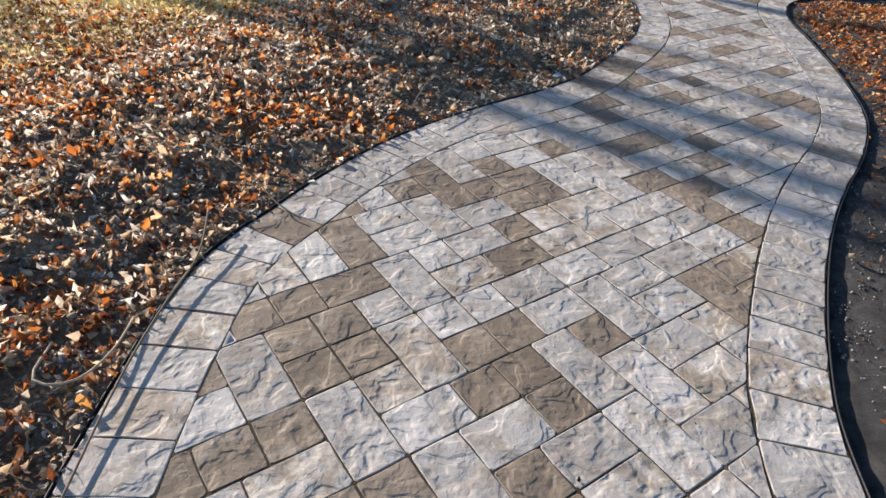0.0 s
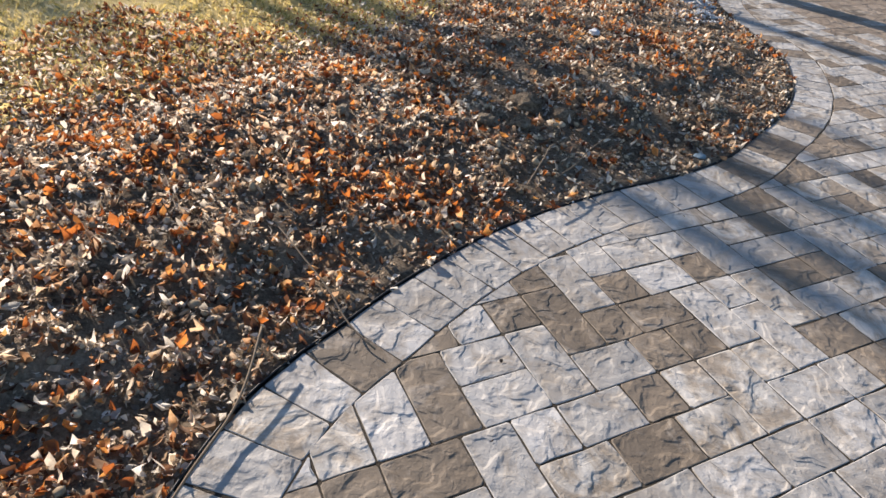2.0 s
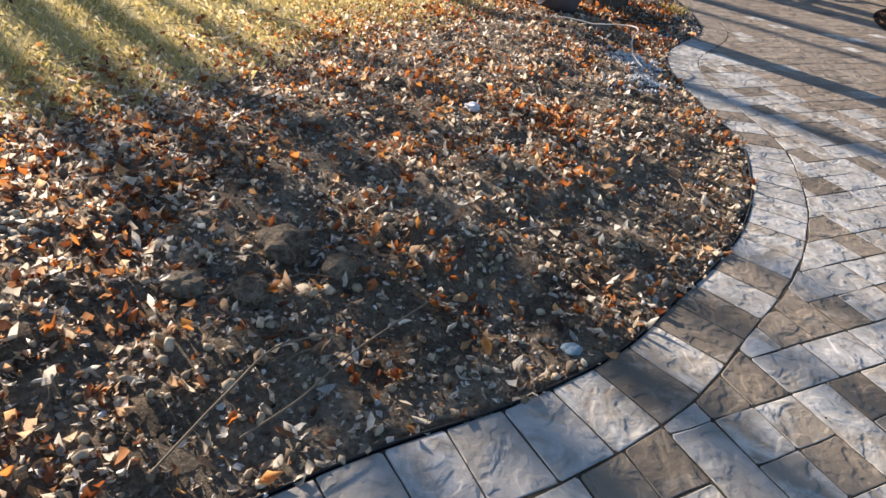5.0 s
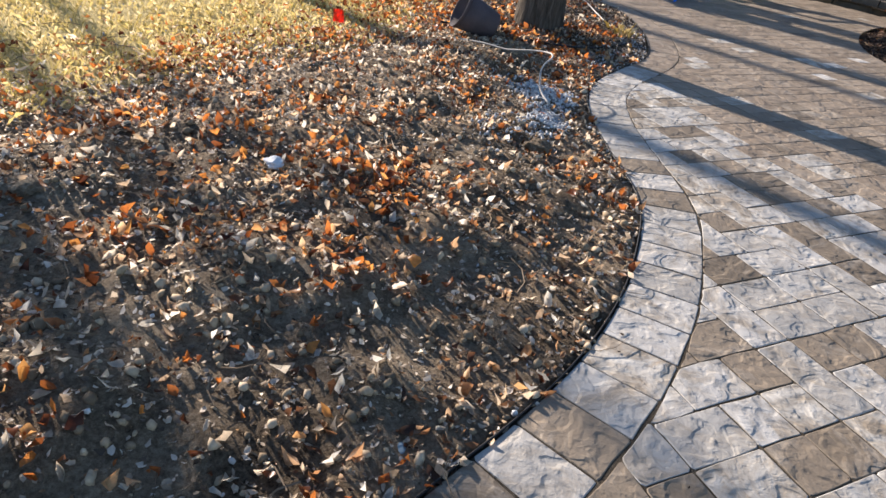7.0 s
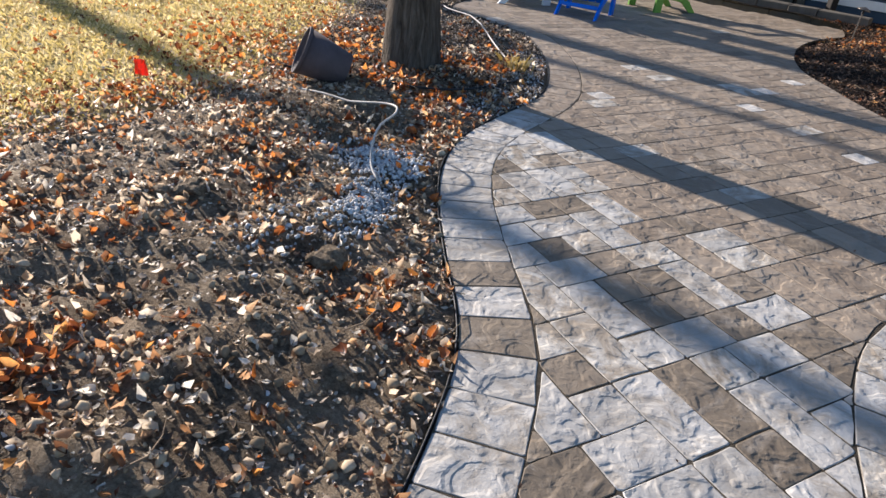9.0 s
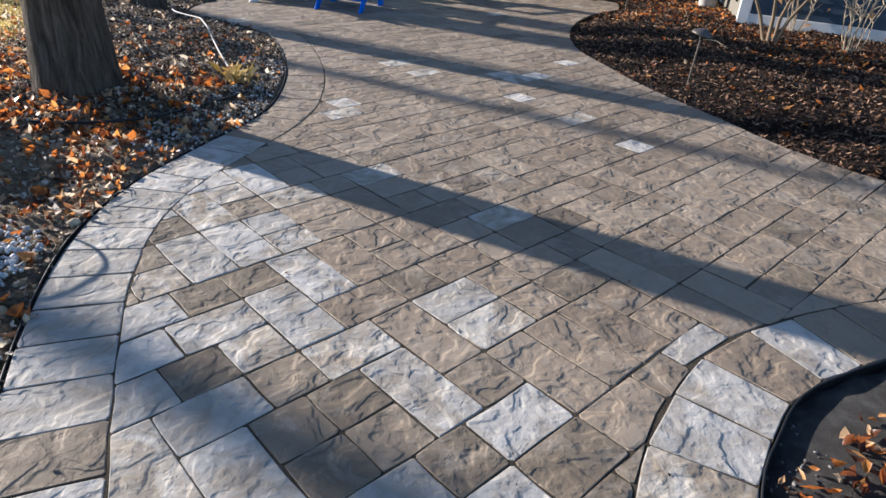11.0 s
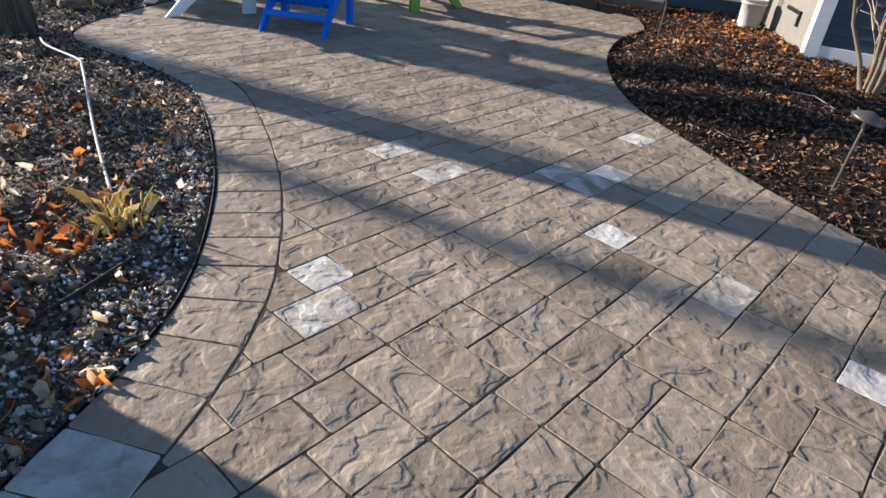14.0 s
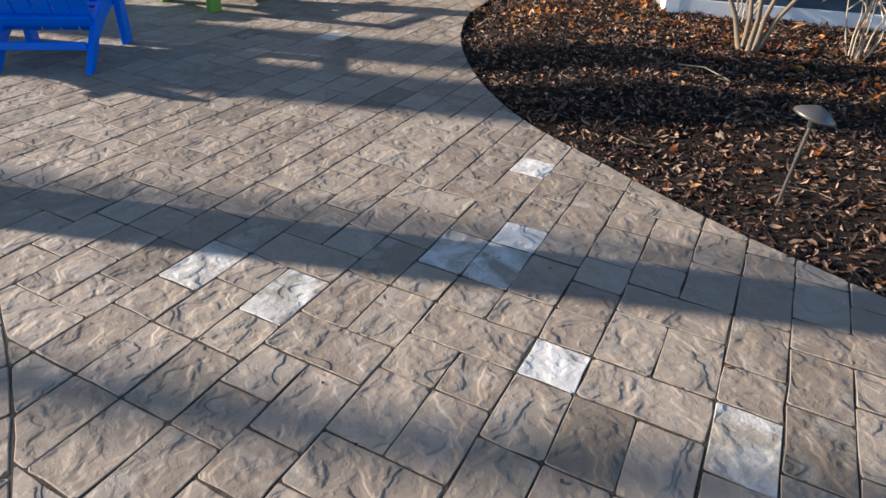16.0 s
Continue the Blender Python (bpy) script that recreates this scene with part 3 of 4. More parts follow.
adirondack((1.46, 12.98, 0.0), -16, M_BLUE, "bright blue slatted plastic garden chair on the patio")
adirondack((0.44, 13.42, 0.0), -57, M_CHAIRWHITE, "white slatted plastic garden chair on the patio")
adirondack((0.95, 14.75, 0.0), -150, M_TEAL, "teal slatted plastic garden chair on the patio")
adirondack((2.72, 14.5, 0.0), 123, M_GREEN, "lime green slatted plastic garden chair on the patio")


# ---- trees ----
def limb(bm, a, way, length, radius, depth, r, sides):
    pts, rad = [a], [radius]
    p, d = Vector(a), Vector(way)
    n = 5
    for k in range(n):
        d = (d + Vector((r.uniform(-1, 1), r.uniform(-1, 1), r.uniform(-0.3, 0.7))) * 0.16).normalized()
        p = p + d * length / n
        pts.append(p.copy())
        rad.append(radius * (1 - 0.62 * (k + 1) / n))
    tube(bm, pts, rad, sides)
    if depth:
        for k in range(2, n + 1):
            for _ in range(2):
                side = Vector((r.uniform(-1, 1), r.uniform(-1, 1), r.uniform(-0.1, 0.8))).normalized()
                limb(bm, pts[k], (d * 0.5 + side).normalized(), length * r.uniform(0.45, 0.7), rad[k] * 0.6, depth - 1, r, max(4, sides - 3))


def bare_tree(x, y, radius, height, seed, label, depth=2, fork=0.55):
    t = thing("tree", (x, y, -0.06), 0, label, "tree", "bare trees round the lawn")
    r = random.Random(seed)
    bm = bmesh.new()
    pts, rad = [], []
    n = 14
    for k in range(n + 1):
        u = k / n
        pts.append((0.12 * math.sin(u * 3 + seed) * u, 0.10 * math.cos(u * 2.3 + seed) * u, u * height))
        rad.append(radius * (1.0 - 0.6 * u) * (1 + 0.2 * math.exp(-u * height / 0.16)))
    tube(bm, pts, rad, 18)
    for v in bm.verts:
        a = math.atan2(v.co.y, v.co.x)
        k = 1 + 0.05 * noise.noise(Vector((a * 3, v.co.z * 0.8, seed))) + 0.10 * math.exp(-v.co.z / 0.15) * math.sin(a * 5 + seed)
        v.co.x *= k
        v.co.y *= k
    smooth(part("trunk", bm, M_BARK, t))
    bm = bmesh.new()
    for k in range(int(n * fork), n + 1):
        for _ in range(2 if k % 2 else 1):
            a = r.uniform(0, 6.28)
            limb(bm, Vector(pts[k]), Vector((math.cos(a), math.sin(a), r.uniform(0.3, 1.0))).normalized(), height * r.uniform(0.2, 0.36), rad[k] * 0.5, depth, r, 7)
    smooth(part("crown", bm, M_BARK, t, "bare winter branches"))
    return t


bare_tree(-0.05, 8.44, 0.225, 9.5, 1, "thick grey-barked tree trunk in the mulched bed", 1)
bare_tree(-0.75, 12.05, 0.17, 9.0, 2, "grey-barked tree trunk at the edge of the patio bed", 1)
# trees added for their shadows: thickness and height fit the strips of shade
for k, (n, s, rad, ht) in enumerate(((8.79, 19.5, 0.13, 14.0), (9.85, 22.5, 0.12, 14.0), (11.5, 15.0, 0.44, 13.0), (12.42, 14.5, 0.40, 13.0), (1.02, 18.0, 0.17, 14.0), (1.5, 20.5, 0.24, 14.0), (1.98, 19.0, 0.2, 14.0), (2.5, 21.0, 0.13, 14.0), (3.1, 20.0, 0.10, 14.0), (5.43, 17.0, 0.17, 14.0), (-0.35, 18.0, 0.15, 4.3), (-0.95, 17.0, 0.15, 3.9))):
    # n: the strip of ground that the trunk shades, s: how far off it stands towards the sun
    bare_tree(0.549 * n - 0.836 * s, 0.836 * n + 0.549 * s, rad, ht, 10 + k, "bare tree added on the far lawn to cast a strip of shade", 1, 0.78)

# ---- fence at the far side of the lawn ----
fence = thing("board_fence", label="weathered brown vertical board fence beyond the lawn", category="fence")
fa, fb = Vector((-19.0, 10.0, 0)), Vector((-2.0, 22.5, 0))
fd = (fb - fa).normalized()
shared = mesh_of("board", box(bmesh.new(), (-0.068, -0.01, -0.08), (0.068, 0.01, 1.75), None, 0.004), M_FENCE)
r = random.Random(5)
k = 0.0
while k < (fb - fa).length:
    p = fa + fd * k
    b = new("board", shared)
    b.parent = fence
    b.matrix_basis = pose(p.x, p.y, r.uniform(-0.02, 0.02), 0, r.uniform(-0.6, 0.6), math.degrees(math.atan2(fd.y, fd.x)))
    k += 0.145
for z in (0.35, 1.35):
    off = Vector((-fd.y, fd.x, 0)) * 0.035
    part("rail", beam(bmesh.new(), fa + off + Vector((0, 0, z)), fb + off + Vector((0, 0, z)), 0.04, 0.09), M_FENCE, fence)


# ---- loose things ----
def path_light(x, y, z, turn, lean, label):
    p = thing("path_light", (x, y, z), turn, label, "garden light", "path lights in the mulch")
    top = Vector((lean, 0, 0.42))
    part("stake", tube(bmesh.new(), [(0, 0, -0.08), top * 0.5, top], 0.009, 10), M_LAMP, p)
    bm = bmesh.new()
    lathe(bm, [(0.0, 0.052), (0.02, 0.048), (0.05, 0.034), (0.088, 0.012), (0.094, 0.0), (0.088, 0.003), (0.045, 0.022), (0.0, 0.03)], 24, Matrix.Translation(top) @ pose(0, 0, 0, 4, 12, 0))
    smooth(part("shade", bm, M_LAMP, p, "conical weathered metal shade"))
    part("bulb_holder", lathe(bmesh.new(), [(0.0, -0.045), (0.018, -0.045), (0.018, 0.03), (0.0, 0.03)], 12, Matrix.Translation(top)), M_BLACK, p)
    return p


path_light(4.53, 9.52, 0.03, -20, 0.02, "bronze path light with a conical shade leaning in mulch")
path_light(5.34, 13.5, 0.03, 30, 0.0, "dark path light with a conical shade in the mulch")

bucket = thing("bucket", (6.86, 14.16, 0.09), 10, "dirty white plastic bucket of cuttings beside the house", "bucket")
smooth(part("body", lathe(bmesh.new(), [(0.0, 0.0), (0.125, 0.0), (0.13, 0.01), (0.148, 0.33), (0.156, 0.33), (0.158, 0.345), (0.146, 0.348), (0.141, 0.335), (0.122, 0.02), (0.0, 0.02)], 28), M_BUCKET, bucket))
part("rim", lathe(bmesh.new(), [(0.150, 0.285), (0.158, 0.287), (0.158, 0.300), (0.150, 0.302)], 28), M_BUCKET, bucket)
part("handle", tube(bmesh.new(), [(0.158 * math.cos(a), 0.158 * math.sin(a) * 0.4 - 0.09, 0.29 - 0.10 * math.sin(a)) for a in np.linspace(0, math.pi, 13)], 0.004, 6), M_LATCH, bucket, "thin wire handle")
r = random.Random(9)
for k in range(5):
    a = r.uniform(0, 6.28)
    part("stick", tube(bmesh.new(), [(0.05 * math.cos(a), 0.05 * math.sin(a), 0.03), (0.10 * math.cos(a), 0.10 * math.sin(a), 0.4), (0.16 * math.cos(a), 0.17 * math.sin(a), 0.65 + 0.1 * k)], [0.012, 0.01, 0.006], 6), M_TWIG, bucket, "dry cut stick")

pot = thing("nursery_pot", (-0.55, 7.66, 0.05), 0, "dusty black nursery pot lying on its side", "plant pot")
tip = pose(0, 0, 0.185, 0, 0, 24) @ pose(0, 0, 0, 0, -66, 0) @ Matrix.Scale(1.02, 4)
smooth(part("body", lathe(bmesh.new(), [(0.0, -0.19), (0.125, -0.19), (0.13, -0.185), (0.172, 0.16), (0.166, 0.16), (0.122, -0.175), (0.0, -0.175)], 28, tip), M_POT, pot))
smooth(part("rim", lathe(bmesh.new(), [(0.168, 0.142), (0.176, 0.143), (0.178, 0.165), (0.174, 0.170), (0.169, 0.168), (0.166, 0.146)], 28, tip), M_POT, pot))

flag = thing("marker_flag", (-1.72, 7.05, -0.01), 0, "small orange marker flag on a wire in the lawn", "marker flag")
part("wire", tube(bmesh.new(), [(0, 0, -0.05), (0.01, 0, 0.24)], 0.0016, 5), M_LATCH, flag)
bm = bmesh.new()
gridv = [[bm.verts.new((0.012 + 0.10 * i / 5, 0.012 * math.sin(i * 1.5 + j), 0.12 + 0.11 * j / 3)) for i in range(6)] for j in range(4)]
for j in range(3):
    for i in range(5):
        bm.faces.new((gridv[j][i], gridv[j][i + 1], gridv[j + 1][i + 1], gridv[j + 1][i]))
bmesh.ops.solidify(bm, geom=bm.faces, thickness=0.0015)
part("cloth", bm, M_FLAG, flag, "crinkled orange plastic sheet")


def rock(name, x, y, z, size, material, label, category="stone", group="", seed=0, flat=0.7):
    bm = bmesh.new()
    bmesh.ops.create_icosphere(bm, subdivisions=3, radius=size)
    for v in bm.verts:
        n = v.co.normalized()
        v.co *= 1 + 0.45 * noise.noise(n * 1.6 + Vector((seed * 3.1, 0, 0))) + 0.10 * noise.noise(n * 5 + Vector((0, seed * 1.7, 0)))
        v.co.z *= flat
    ob = part(name, bm, material)
    ob.matrix_basis = pose(x, y, z, 0, 0, seed * 47)
    return tagged(ob, label, category, group)


def on_bed(x, y):
    return float(bed_height(x, y)[0])


for k, (x, y, s, mat, lab) in enumerate(((-0.80, 4.18, 0.046, M_WHITESTONE, "white stone lying on the bare soil"), (-1.03, 4.08, 0.03, M_WHITESTONE, "small white stone on the bare soil"), (-0.03, 2.24, 0.034, M_BLUESTONE, "pale blue-grey stone on the soil"), (0.14, 3.11, 0.03, M_BLUESTONE, "pale blue-grey stone on the soil"), (0.27, 2.85, 0.025, M_BLUESTONE, "small blue-grey stone on the soil"))):
    rock("stone", x, y, on_bed(x, y) + s * 0.2, s, mat, lab, "stone", "", k + 1, 0.5)
r = random.Random(12)
for k in range(13):
    u = k / 12
    rock("field_stone", -0.55 + 0.75 * u + r.uniform(-0.1, 0.1), 12.9 + 1.9 * u + r.uniform(-0.12, 0.12), 0.05 + r.uniform(0, 0.03), r.uniform(0.07, 0.14), M_ROCK, "rough brown field stone edging the patio", "stone", "field stones round the patio", k + 20, 0.75)
for k in range(14):
    y = r.uniform(0.6, 6.6)
    x = float(np.interp(y, LEFT[:, 1], LEFT[:, 0])) - r.uniform(0.35, 2.4)
    rock("soil_clod", x, y, on_bed(x, y) + 0.012, r.uniform(0.04, 0.10), M_SOIL, "crumbly brown clod of soil on the bed", "soil clod", "soil clods on the bed", k + 50, 0.6)

black_pot = thing("round_planter", (0.05, 14.75, 0.0), 0, "round black planter at the back of the patio", "planter")
smooth(part("bowl", lathe(bmesh.new(), [(0.0, 0.0), (0.12, 0.0), (0.19, 0.10), (0.20, 0.20), (0.17, 0.30), (0.155, 0.30), (0.18, 0.19), (0.0, 0.06)], 26), M_BLACK, black_pot))


def cable(name, pts, radius, material, label, category):
    line = flowing([p[:2] for p in pts], 0.05)
    zs = np.interp(np.linspace(0, 1, len(line)), np.linspace(0, 1, len(pts)), [p[2] for p in pts])
    ob = smooth(part(name, tube(bmesh.new(), [(x, y, z) for (x, y), z in zip(line, zs)], radius, 8), material))
    return tagged(ob, label, category)


cable("drip_tube", [(-0.36, 11.6, 0.09), (-0.24, 11.38, 0.10), (0.05, 11.05, 0.12), (0.16, 10.8, 0.14), (0.48, 9.88, 0.11), (0.66, 9.4, 0.08), (0.78, 9.1, 0.06)], 0.008, M_TUBE, "pale grey stick lying over the dark mulch", "stick")
cable("drip_line", [(-0.9, 7.75, 0.12), (-0.3, 7.75, 0.12), (0.15, 7.8, 0.10), (0.5, 8.02, 0.07), (0.75, 8.4, 0.05), (0.95, 8.8, 0.03)], 0.009, M_EDGING, "black drip irrigation line across the bed", "irrigation line")
cable("hose_loop", [(-0.6, 7.32, 0.10), (-0.25, 7.14, 0.13), (0.0, 7.0, 0.14), (0.2, 6.9, 0.2), (0.27, 6.72, 0.24), (0.22, 6.46, 0.22), (0.27, 6.2, 0.12), (0.36, 6.05, 0.07)], 0.007, M_TUBE, "pale grey hose looped over the white gravel", "hose")
cable("fallen_stick", [(-0.91, 1.43, 0.08), (-0.81, 1.61, 0.10), (-0.73, 1.84, 0.11), (-0.51, 2.28, 0.12)], 0.0032, M_TWIG, "long thin dry stick on the soil", "stick")
cable("leaning_stem", [(-2.08, 0.42, 0.13), (-1.9, 0.27, 0.12), (-1.73, 0.14, 0.09), (-1.58, 0.0, 0.05), (-1.44, -0.08, 0.02)], 0.0036, M_TWIG, "thin brown stem reaching from the bed over the edging", "stem")
cable("bent_twig", [(-1.05, 1.25, 0.10), (-1.0, 1.5, 0.13), (-0.95, 1.75, 0.13), (-0.78, 1.9, 0.12)], 0.0035, M_TWIG, "bent dry twig on the slope of the bed", "twig")
cable("dry_vine", [(-1.74, -1.7, 0.02), (-1.80, -1.15, 0.03), (-1.81, -0.78, 0.035), (-1.80, -0.45, 0.04), (-1.87, -0.12, 0.09)], 0.0045, M_TWIG, "pale dry vine lying along the edging", "vine")
cable("dry_branch", [(-2.10, -1.05, 0.05), (-2.05, -1.24, 0.07), (-1.92, -1.22, 0.06), (-1.88, -1.05, 0.04), (-1.90, -0.82, 0.03)], 0.0045, M_CANE, "pale curved dry branch on the leaves", "branch")
cable("pale_stick", [(5.42, 11.2, 0.12), (5.47, 11.0, 0.15), (5.53, 10.8, 0.11)], 0.005, M_CANE, "thin pale stick on the dark mulch", "stick")


def shrub(x, y, z, stems, height, seed, label, material):
    s = thing("bare_shrub", (x, y, z), 0, label, "shrub", "bare shrubs by the house")
    r = random.Random(seed)
    for k in range(stems):
        a = r.uniform(0, 6.28)
        lean = r.uniform(0.1, 0.45)
        bm = bmesh.new()
        pts = [(0.05 * math.cos(a), 0.05 * math.sin(a), -0.05)]
        for j in range(1, 6):
            u = j / 5
            pts.append((math.cos(a) * (0.05 + lean * u * height) + r.uniform(-0.03, 0.03), math.sin(a) * (0.05 + lean * u * height) + r.uniform(-0.03, 0.03), u * height * r.uniform(0.9, 1.0)))
        tube(bm, pts, [0.022 * (1 - 0.7 * j / 5) for j in range(6)] if stems < 8 else [0.007 * (1 - 0.7 * j / 5) for j in range(6)], 7)
        for j in range(2, 5):
            b = r.uniform(0, 6.28)
            e = Vector(pts[j]) + Vector((math.cos(b) * 0.22, math.sin(b) * 0.22, r.uniform(0.1, 0.35)))
            tube(bm, [pts[j], (Vector(pts[j]) + e) / 2 + Vector((0, 0, 0.04)), e], [0.006, 0.005, 0.003], 5)
        smooth(part("stem", bm, material, s))
    for k in range(5):
        p = Vector((r.uniform(-0.3, 0.3), r.uniform(-0.3, 0.3), r.uniform(0.2, height)))
        bm = bmesh.new()
        vs = [bm.verts.new(p + Vector((r.uniform(-1, 1), r.uniform(-1, 1), r.uniform(-1, 1))) * 0.05) for _ in range(4)]
        bm.faces.new(vs[:3])
        bm.faces.new((vs[0], vs[2], vs[3]))
        part("dead_leaf", bm, M_BRIGHT_LEAF, s, "withered orange leaf")
    return s


shrub(6.34, 11.42, 0.09, 5, 1.4, 4, "bare multi-stemmed shrub by the blue wall", M_TWIG)
shrub(7.0, 10.95, 0.09, 11, 0.9, 5, "dry straw-coloured canes by the blue wall", M_CANE)
shrub(7.1, 12.2, 0.09, 9, 0.7, 6, "thin dry canes at the foot of the wall", M_CANE)

tuft = thing("grass_tuft", (0.82, 9.0, 0.02), 0, "yellow-green tuft of dry grass in the mulch", "grass tuft")
r = random.Random(8)
bm = bmesh.new()
for k in range(75):
    a, l = r.uniform(0, 6.28), r.uniform(0.06, 0.19)
    o = Vector((r.gauss(0, 0.06), r.gauss(0, 0.06), 0))
    d = Vector((math.cos(a), math.sin(a), 0))
    w = Vector((-d.y, d.x, 0)) * 0.0012
    h = r.uniform(0.1, 0.8)
    mid = o + d * l * 0.4 * h + Vector((0, 0, l * 0.6))
    end = o + d * l * h + Vector((0, 0, l * r.uniform(0.55, 1.0)))
    vs = [bm.verts.new(v) for v in (o - w, o + w, mid + w, end, mid - w)]
    bm.faces.new(vs)
part("foliage", bm, M_TUFT, tuft)


# ---- leaf litter, chips, pebbles and grass ----
def flakes(name, xy, z, sizes, curl, material, label, category, seed, slim=0.5, lift=0.3):
    """Many small curled flakes: each a folded blade of four faces."""
    g = np.random.RandomState(seed)
    n = len(xy)
    a = g.uniform(0, 2 * np.pi, n)
    tilt, roll = g.normal(0, lift, n), g.normal(0, lift, n)
    shape = np.array([(-1.0, 0.0, 0.15), (-0.25, -1.0, 0.0), (-0.25, 1.0, 0.0), (0.0, 0.0, -0.25), (0.45, -0.8, 0.05), (0.45, 0.8, 0.05), (1.0, 0.0, 0.3)])
    faces = [(0, 1, 3), (0, 3, 2), (1, 4, 3), (3, 5, 2), (4, 6, 3), (3, 6, 5)]
    p = np.repeat(shape[None], n, 0).copy()
    p += g.uniform(-0.32, 0.32, p.shape)
    c = g.uniform(-1, 1, n)[:, None] * curl
    p[:, :, 2] = p[:, :, 2] * curl + c * (p[:, :, 1] ** 2 + 0.6 * p[:, :, 0] ** 2) * 0.6
    p[:, :, 1] *= slim * g.uniform(0.6, 1.3, n)[:, None]
    p *= (sizes / 2)[:, None, None]
    ct, st = np.cos(tilt)[:, None], np.sin(tilt)[:, None]
    x, zz = p[:, :, 0] * ct - p[:, :, 2] * st, p[:, :, 0] * st + p[:, :, 2] * ct
    cr, sr = np.cos(roll)[:, None], np.sin(roll)[:, None]
    y, zz = p[:, :, 1] * cr - zz * sr, p[:, :, 1] * sr + zz * cr
    ca, sa = np.cos(a)[:, None], np.sin(a)[:, None]
    low = np.minimum(zz.min(1), 0)
    v = np.stack([x * ca - y * sa + xy[:, :1], x * sa + y * ca + xy[:, 1:], zz + (z - low * 0.8)[:, None]], -1).reshape(-1, 3)
    f = (np.array(faces)[None] + (np.arange(n) * 7)[:, None, None]).reshape(-1, 3)
    return smooth(from_arrays(name, v.tolist(), f.tolist(), material, "stuff", label, category))


def scatter(n, x0, x1, y0, y1, seed, weight):
    g = np.random.RandomState(seed)
    xy = np.stack([g.uniform(x0, x1, n), g.uniform(y0, y1, n)], 1)
    return xy[g.uniform(0, 1, n) < weight(xy[:, 0], xy[:, 1])]


def in_bed(x, y):
    d, _, s = nearest(LEFT[::3], x, y)
    e, _, l = nearest(LAWN_EDGE, x, y)
    return (s < 0) & (d > 0.03), np.where(l > 0, e, -e)


def patchy(x, y, scale, seed):
    return np.clip(0.5 + 0.9 * rough_field(x, y, scale, seed), 0, 1)


def bed_leaf_weight(x, y):
    ok, e = in_bed(x, y)
    far = ease(7.6, 8.5, y)
    w = ease(-1.3, 0.3, e) * (0.15 + 0.85 * patchy(x, y, 1.1, 11.0) ** 1.5)
    w = w * (1 - 0.75 * far)
    w = np.where((y < 3.0) & (x < -1.7), np.maximum(w, 0.75), w)
    return np.where(ok, w, 0)


def bed_z(xy):
    e = nearest(LEFT[::3], xy[:, 0], xy[:, 1])[0]
    out = in_bed(xy[:, 0], xy[:, 1])[1]
    return np.maximum(np.where(out < 0.5, 0.008, -1.0), bed_height(xy[:, 0], xy[:, 1]) + 0.05 * rough_field(xy[:, 0], xy[:, 1], 2.2, 1.0) * ease(0.0, 0.35, e) + (0.006 + 0.020 * ease(0.03, 0.3, e)) * rough_field(xy[:, 0], xy[:, 1], 8.0, 2.0) + 0.004)


size_rng = np.random.RandomState(4)
xy = scatter(135000, -4.8, 1.1, -3.2, 12.5, 21, lambda x, y: bed_leaf_weight(x, y) * (0.6 + 0.4 * ease(-0.3, -1.8, x)))
flakes("leaf_litter", xy, bed_z(xy), 0.016 + 0.055 * size_rng.uniform(0, 1, len(xy)) ** 2, 1.0, M_LEAF, "brown and tan fallen leaves over the soil bed", "leaves", 1, 0.42, 0.7)
xy = scatter(66000, -4.8, 1.1, -3.2, 10.5, 22, lambda x, y: np.clip(bed_leaf_weight(x, y) ** 0.6 * (patchy(x, y, 1.5, 31.0) ** 2.2 * 0.75 + 0.16 * ease(-0.6, -2.0, x)), 0, 1))
flakes("orange_leaf_litter", xy, bed_z(xy) + 0.006, 0.016 + 0.05 * size_rng.uniform(0, 1, len(xy)) ** 1.4, 1.6, M_BRIGHT_LEAF, "curled orange fallen leaves over the bed", "leaves", 2, 0.5, 0.65)
xy = scatter(100000, -4.6, 1.1, -3.0, 14.0, 23, lambda x, y: np.where(in_bed(x, y)[0] & (in_bed(x, y)[1] > -1.0), 0.9 * ease(-1.0, 0.0, in_bed(x, y)[1]), 0))
flakes("soil_crumbs", xy, bed_z(xy) - 0.003, size_rng.uniform(0.008, 0.035, len(xy)), 0.7, M_DEBRIS, "crumbs, bark bits and grit on the soil", "debris", 3, 0.6, 0.35)
xy = scatter(88000, -2.6, 1.1, 7.8, 13.6, 24, lambda x, y: np.where(in_bed(x, y)[0] & (in_bed(x, y)[1] > 0.1), 0.95, 0))
flakes("tree_mulch", xy, bed_z(xy) + 0.002, 0.010 + 0.04 * size_rng.uniform(0, 1, len(xy)) ** 2, 0.7, M_WOODCHIP, "dark bark mulch round the tree", "mulch", 4, 0.3, 0.42)


def lawn_weight(x, y):
    ok, e = in_bed(x, y)
    return ease(-0.15, 0.5, -e)


xy = scatter(9000, -9.0, -0.8, 0.0, 16.5, 25, lambda x, y: lawn_weight(x, y) * np.clip(0.035 + 0.9 * np.exp(-((x + 1.9) ** 2 + (y - 9.2) ** 2) / 5.0) + 0.5 * ease(2.0, 0.3, nearest(LAWN_EDGE, x, y)[0]), 0, 1))
flakes("lawn_leaves", xy, np.full(len(xy), 0.012), size_rng.uniform(0.03, 0.07, len(xy)), 0.9, M_BRIGHT_LEAF, "orange and tan leaves scattered on the lawn", "leaves", 5, 0.5, 0.5)


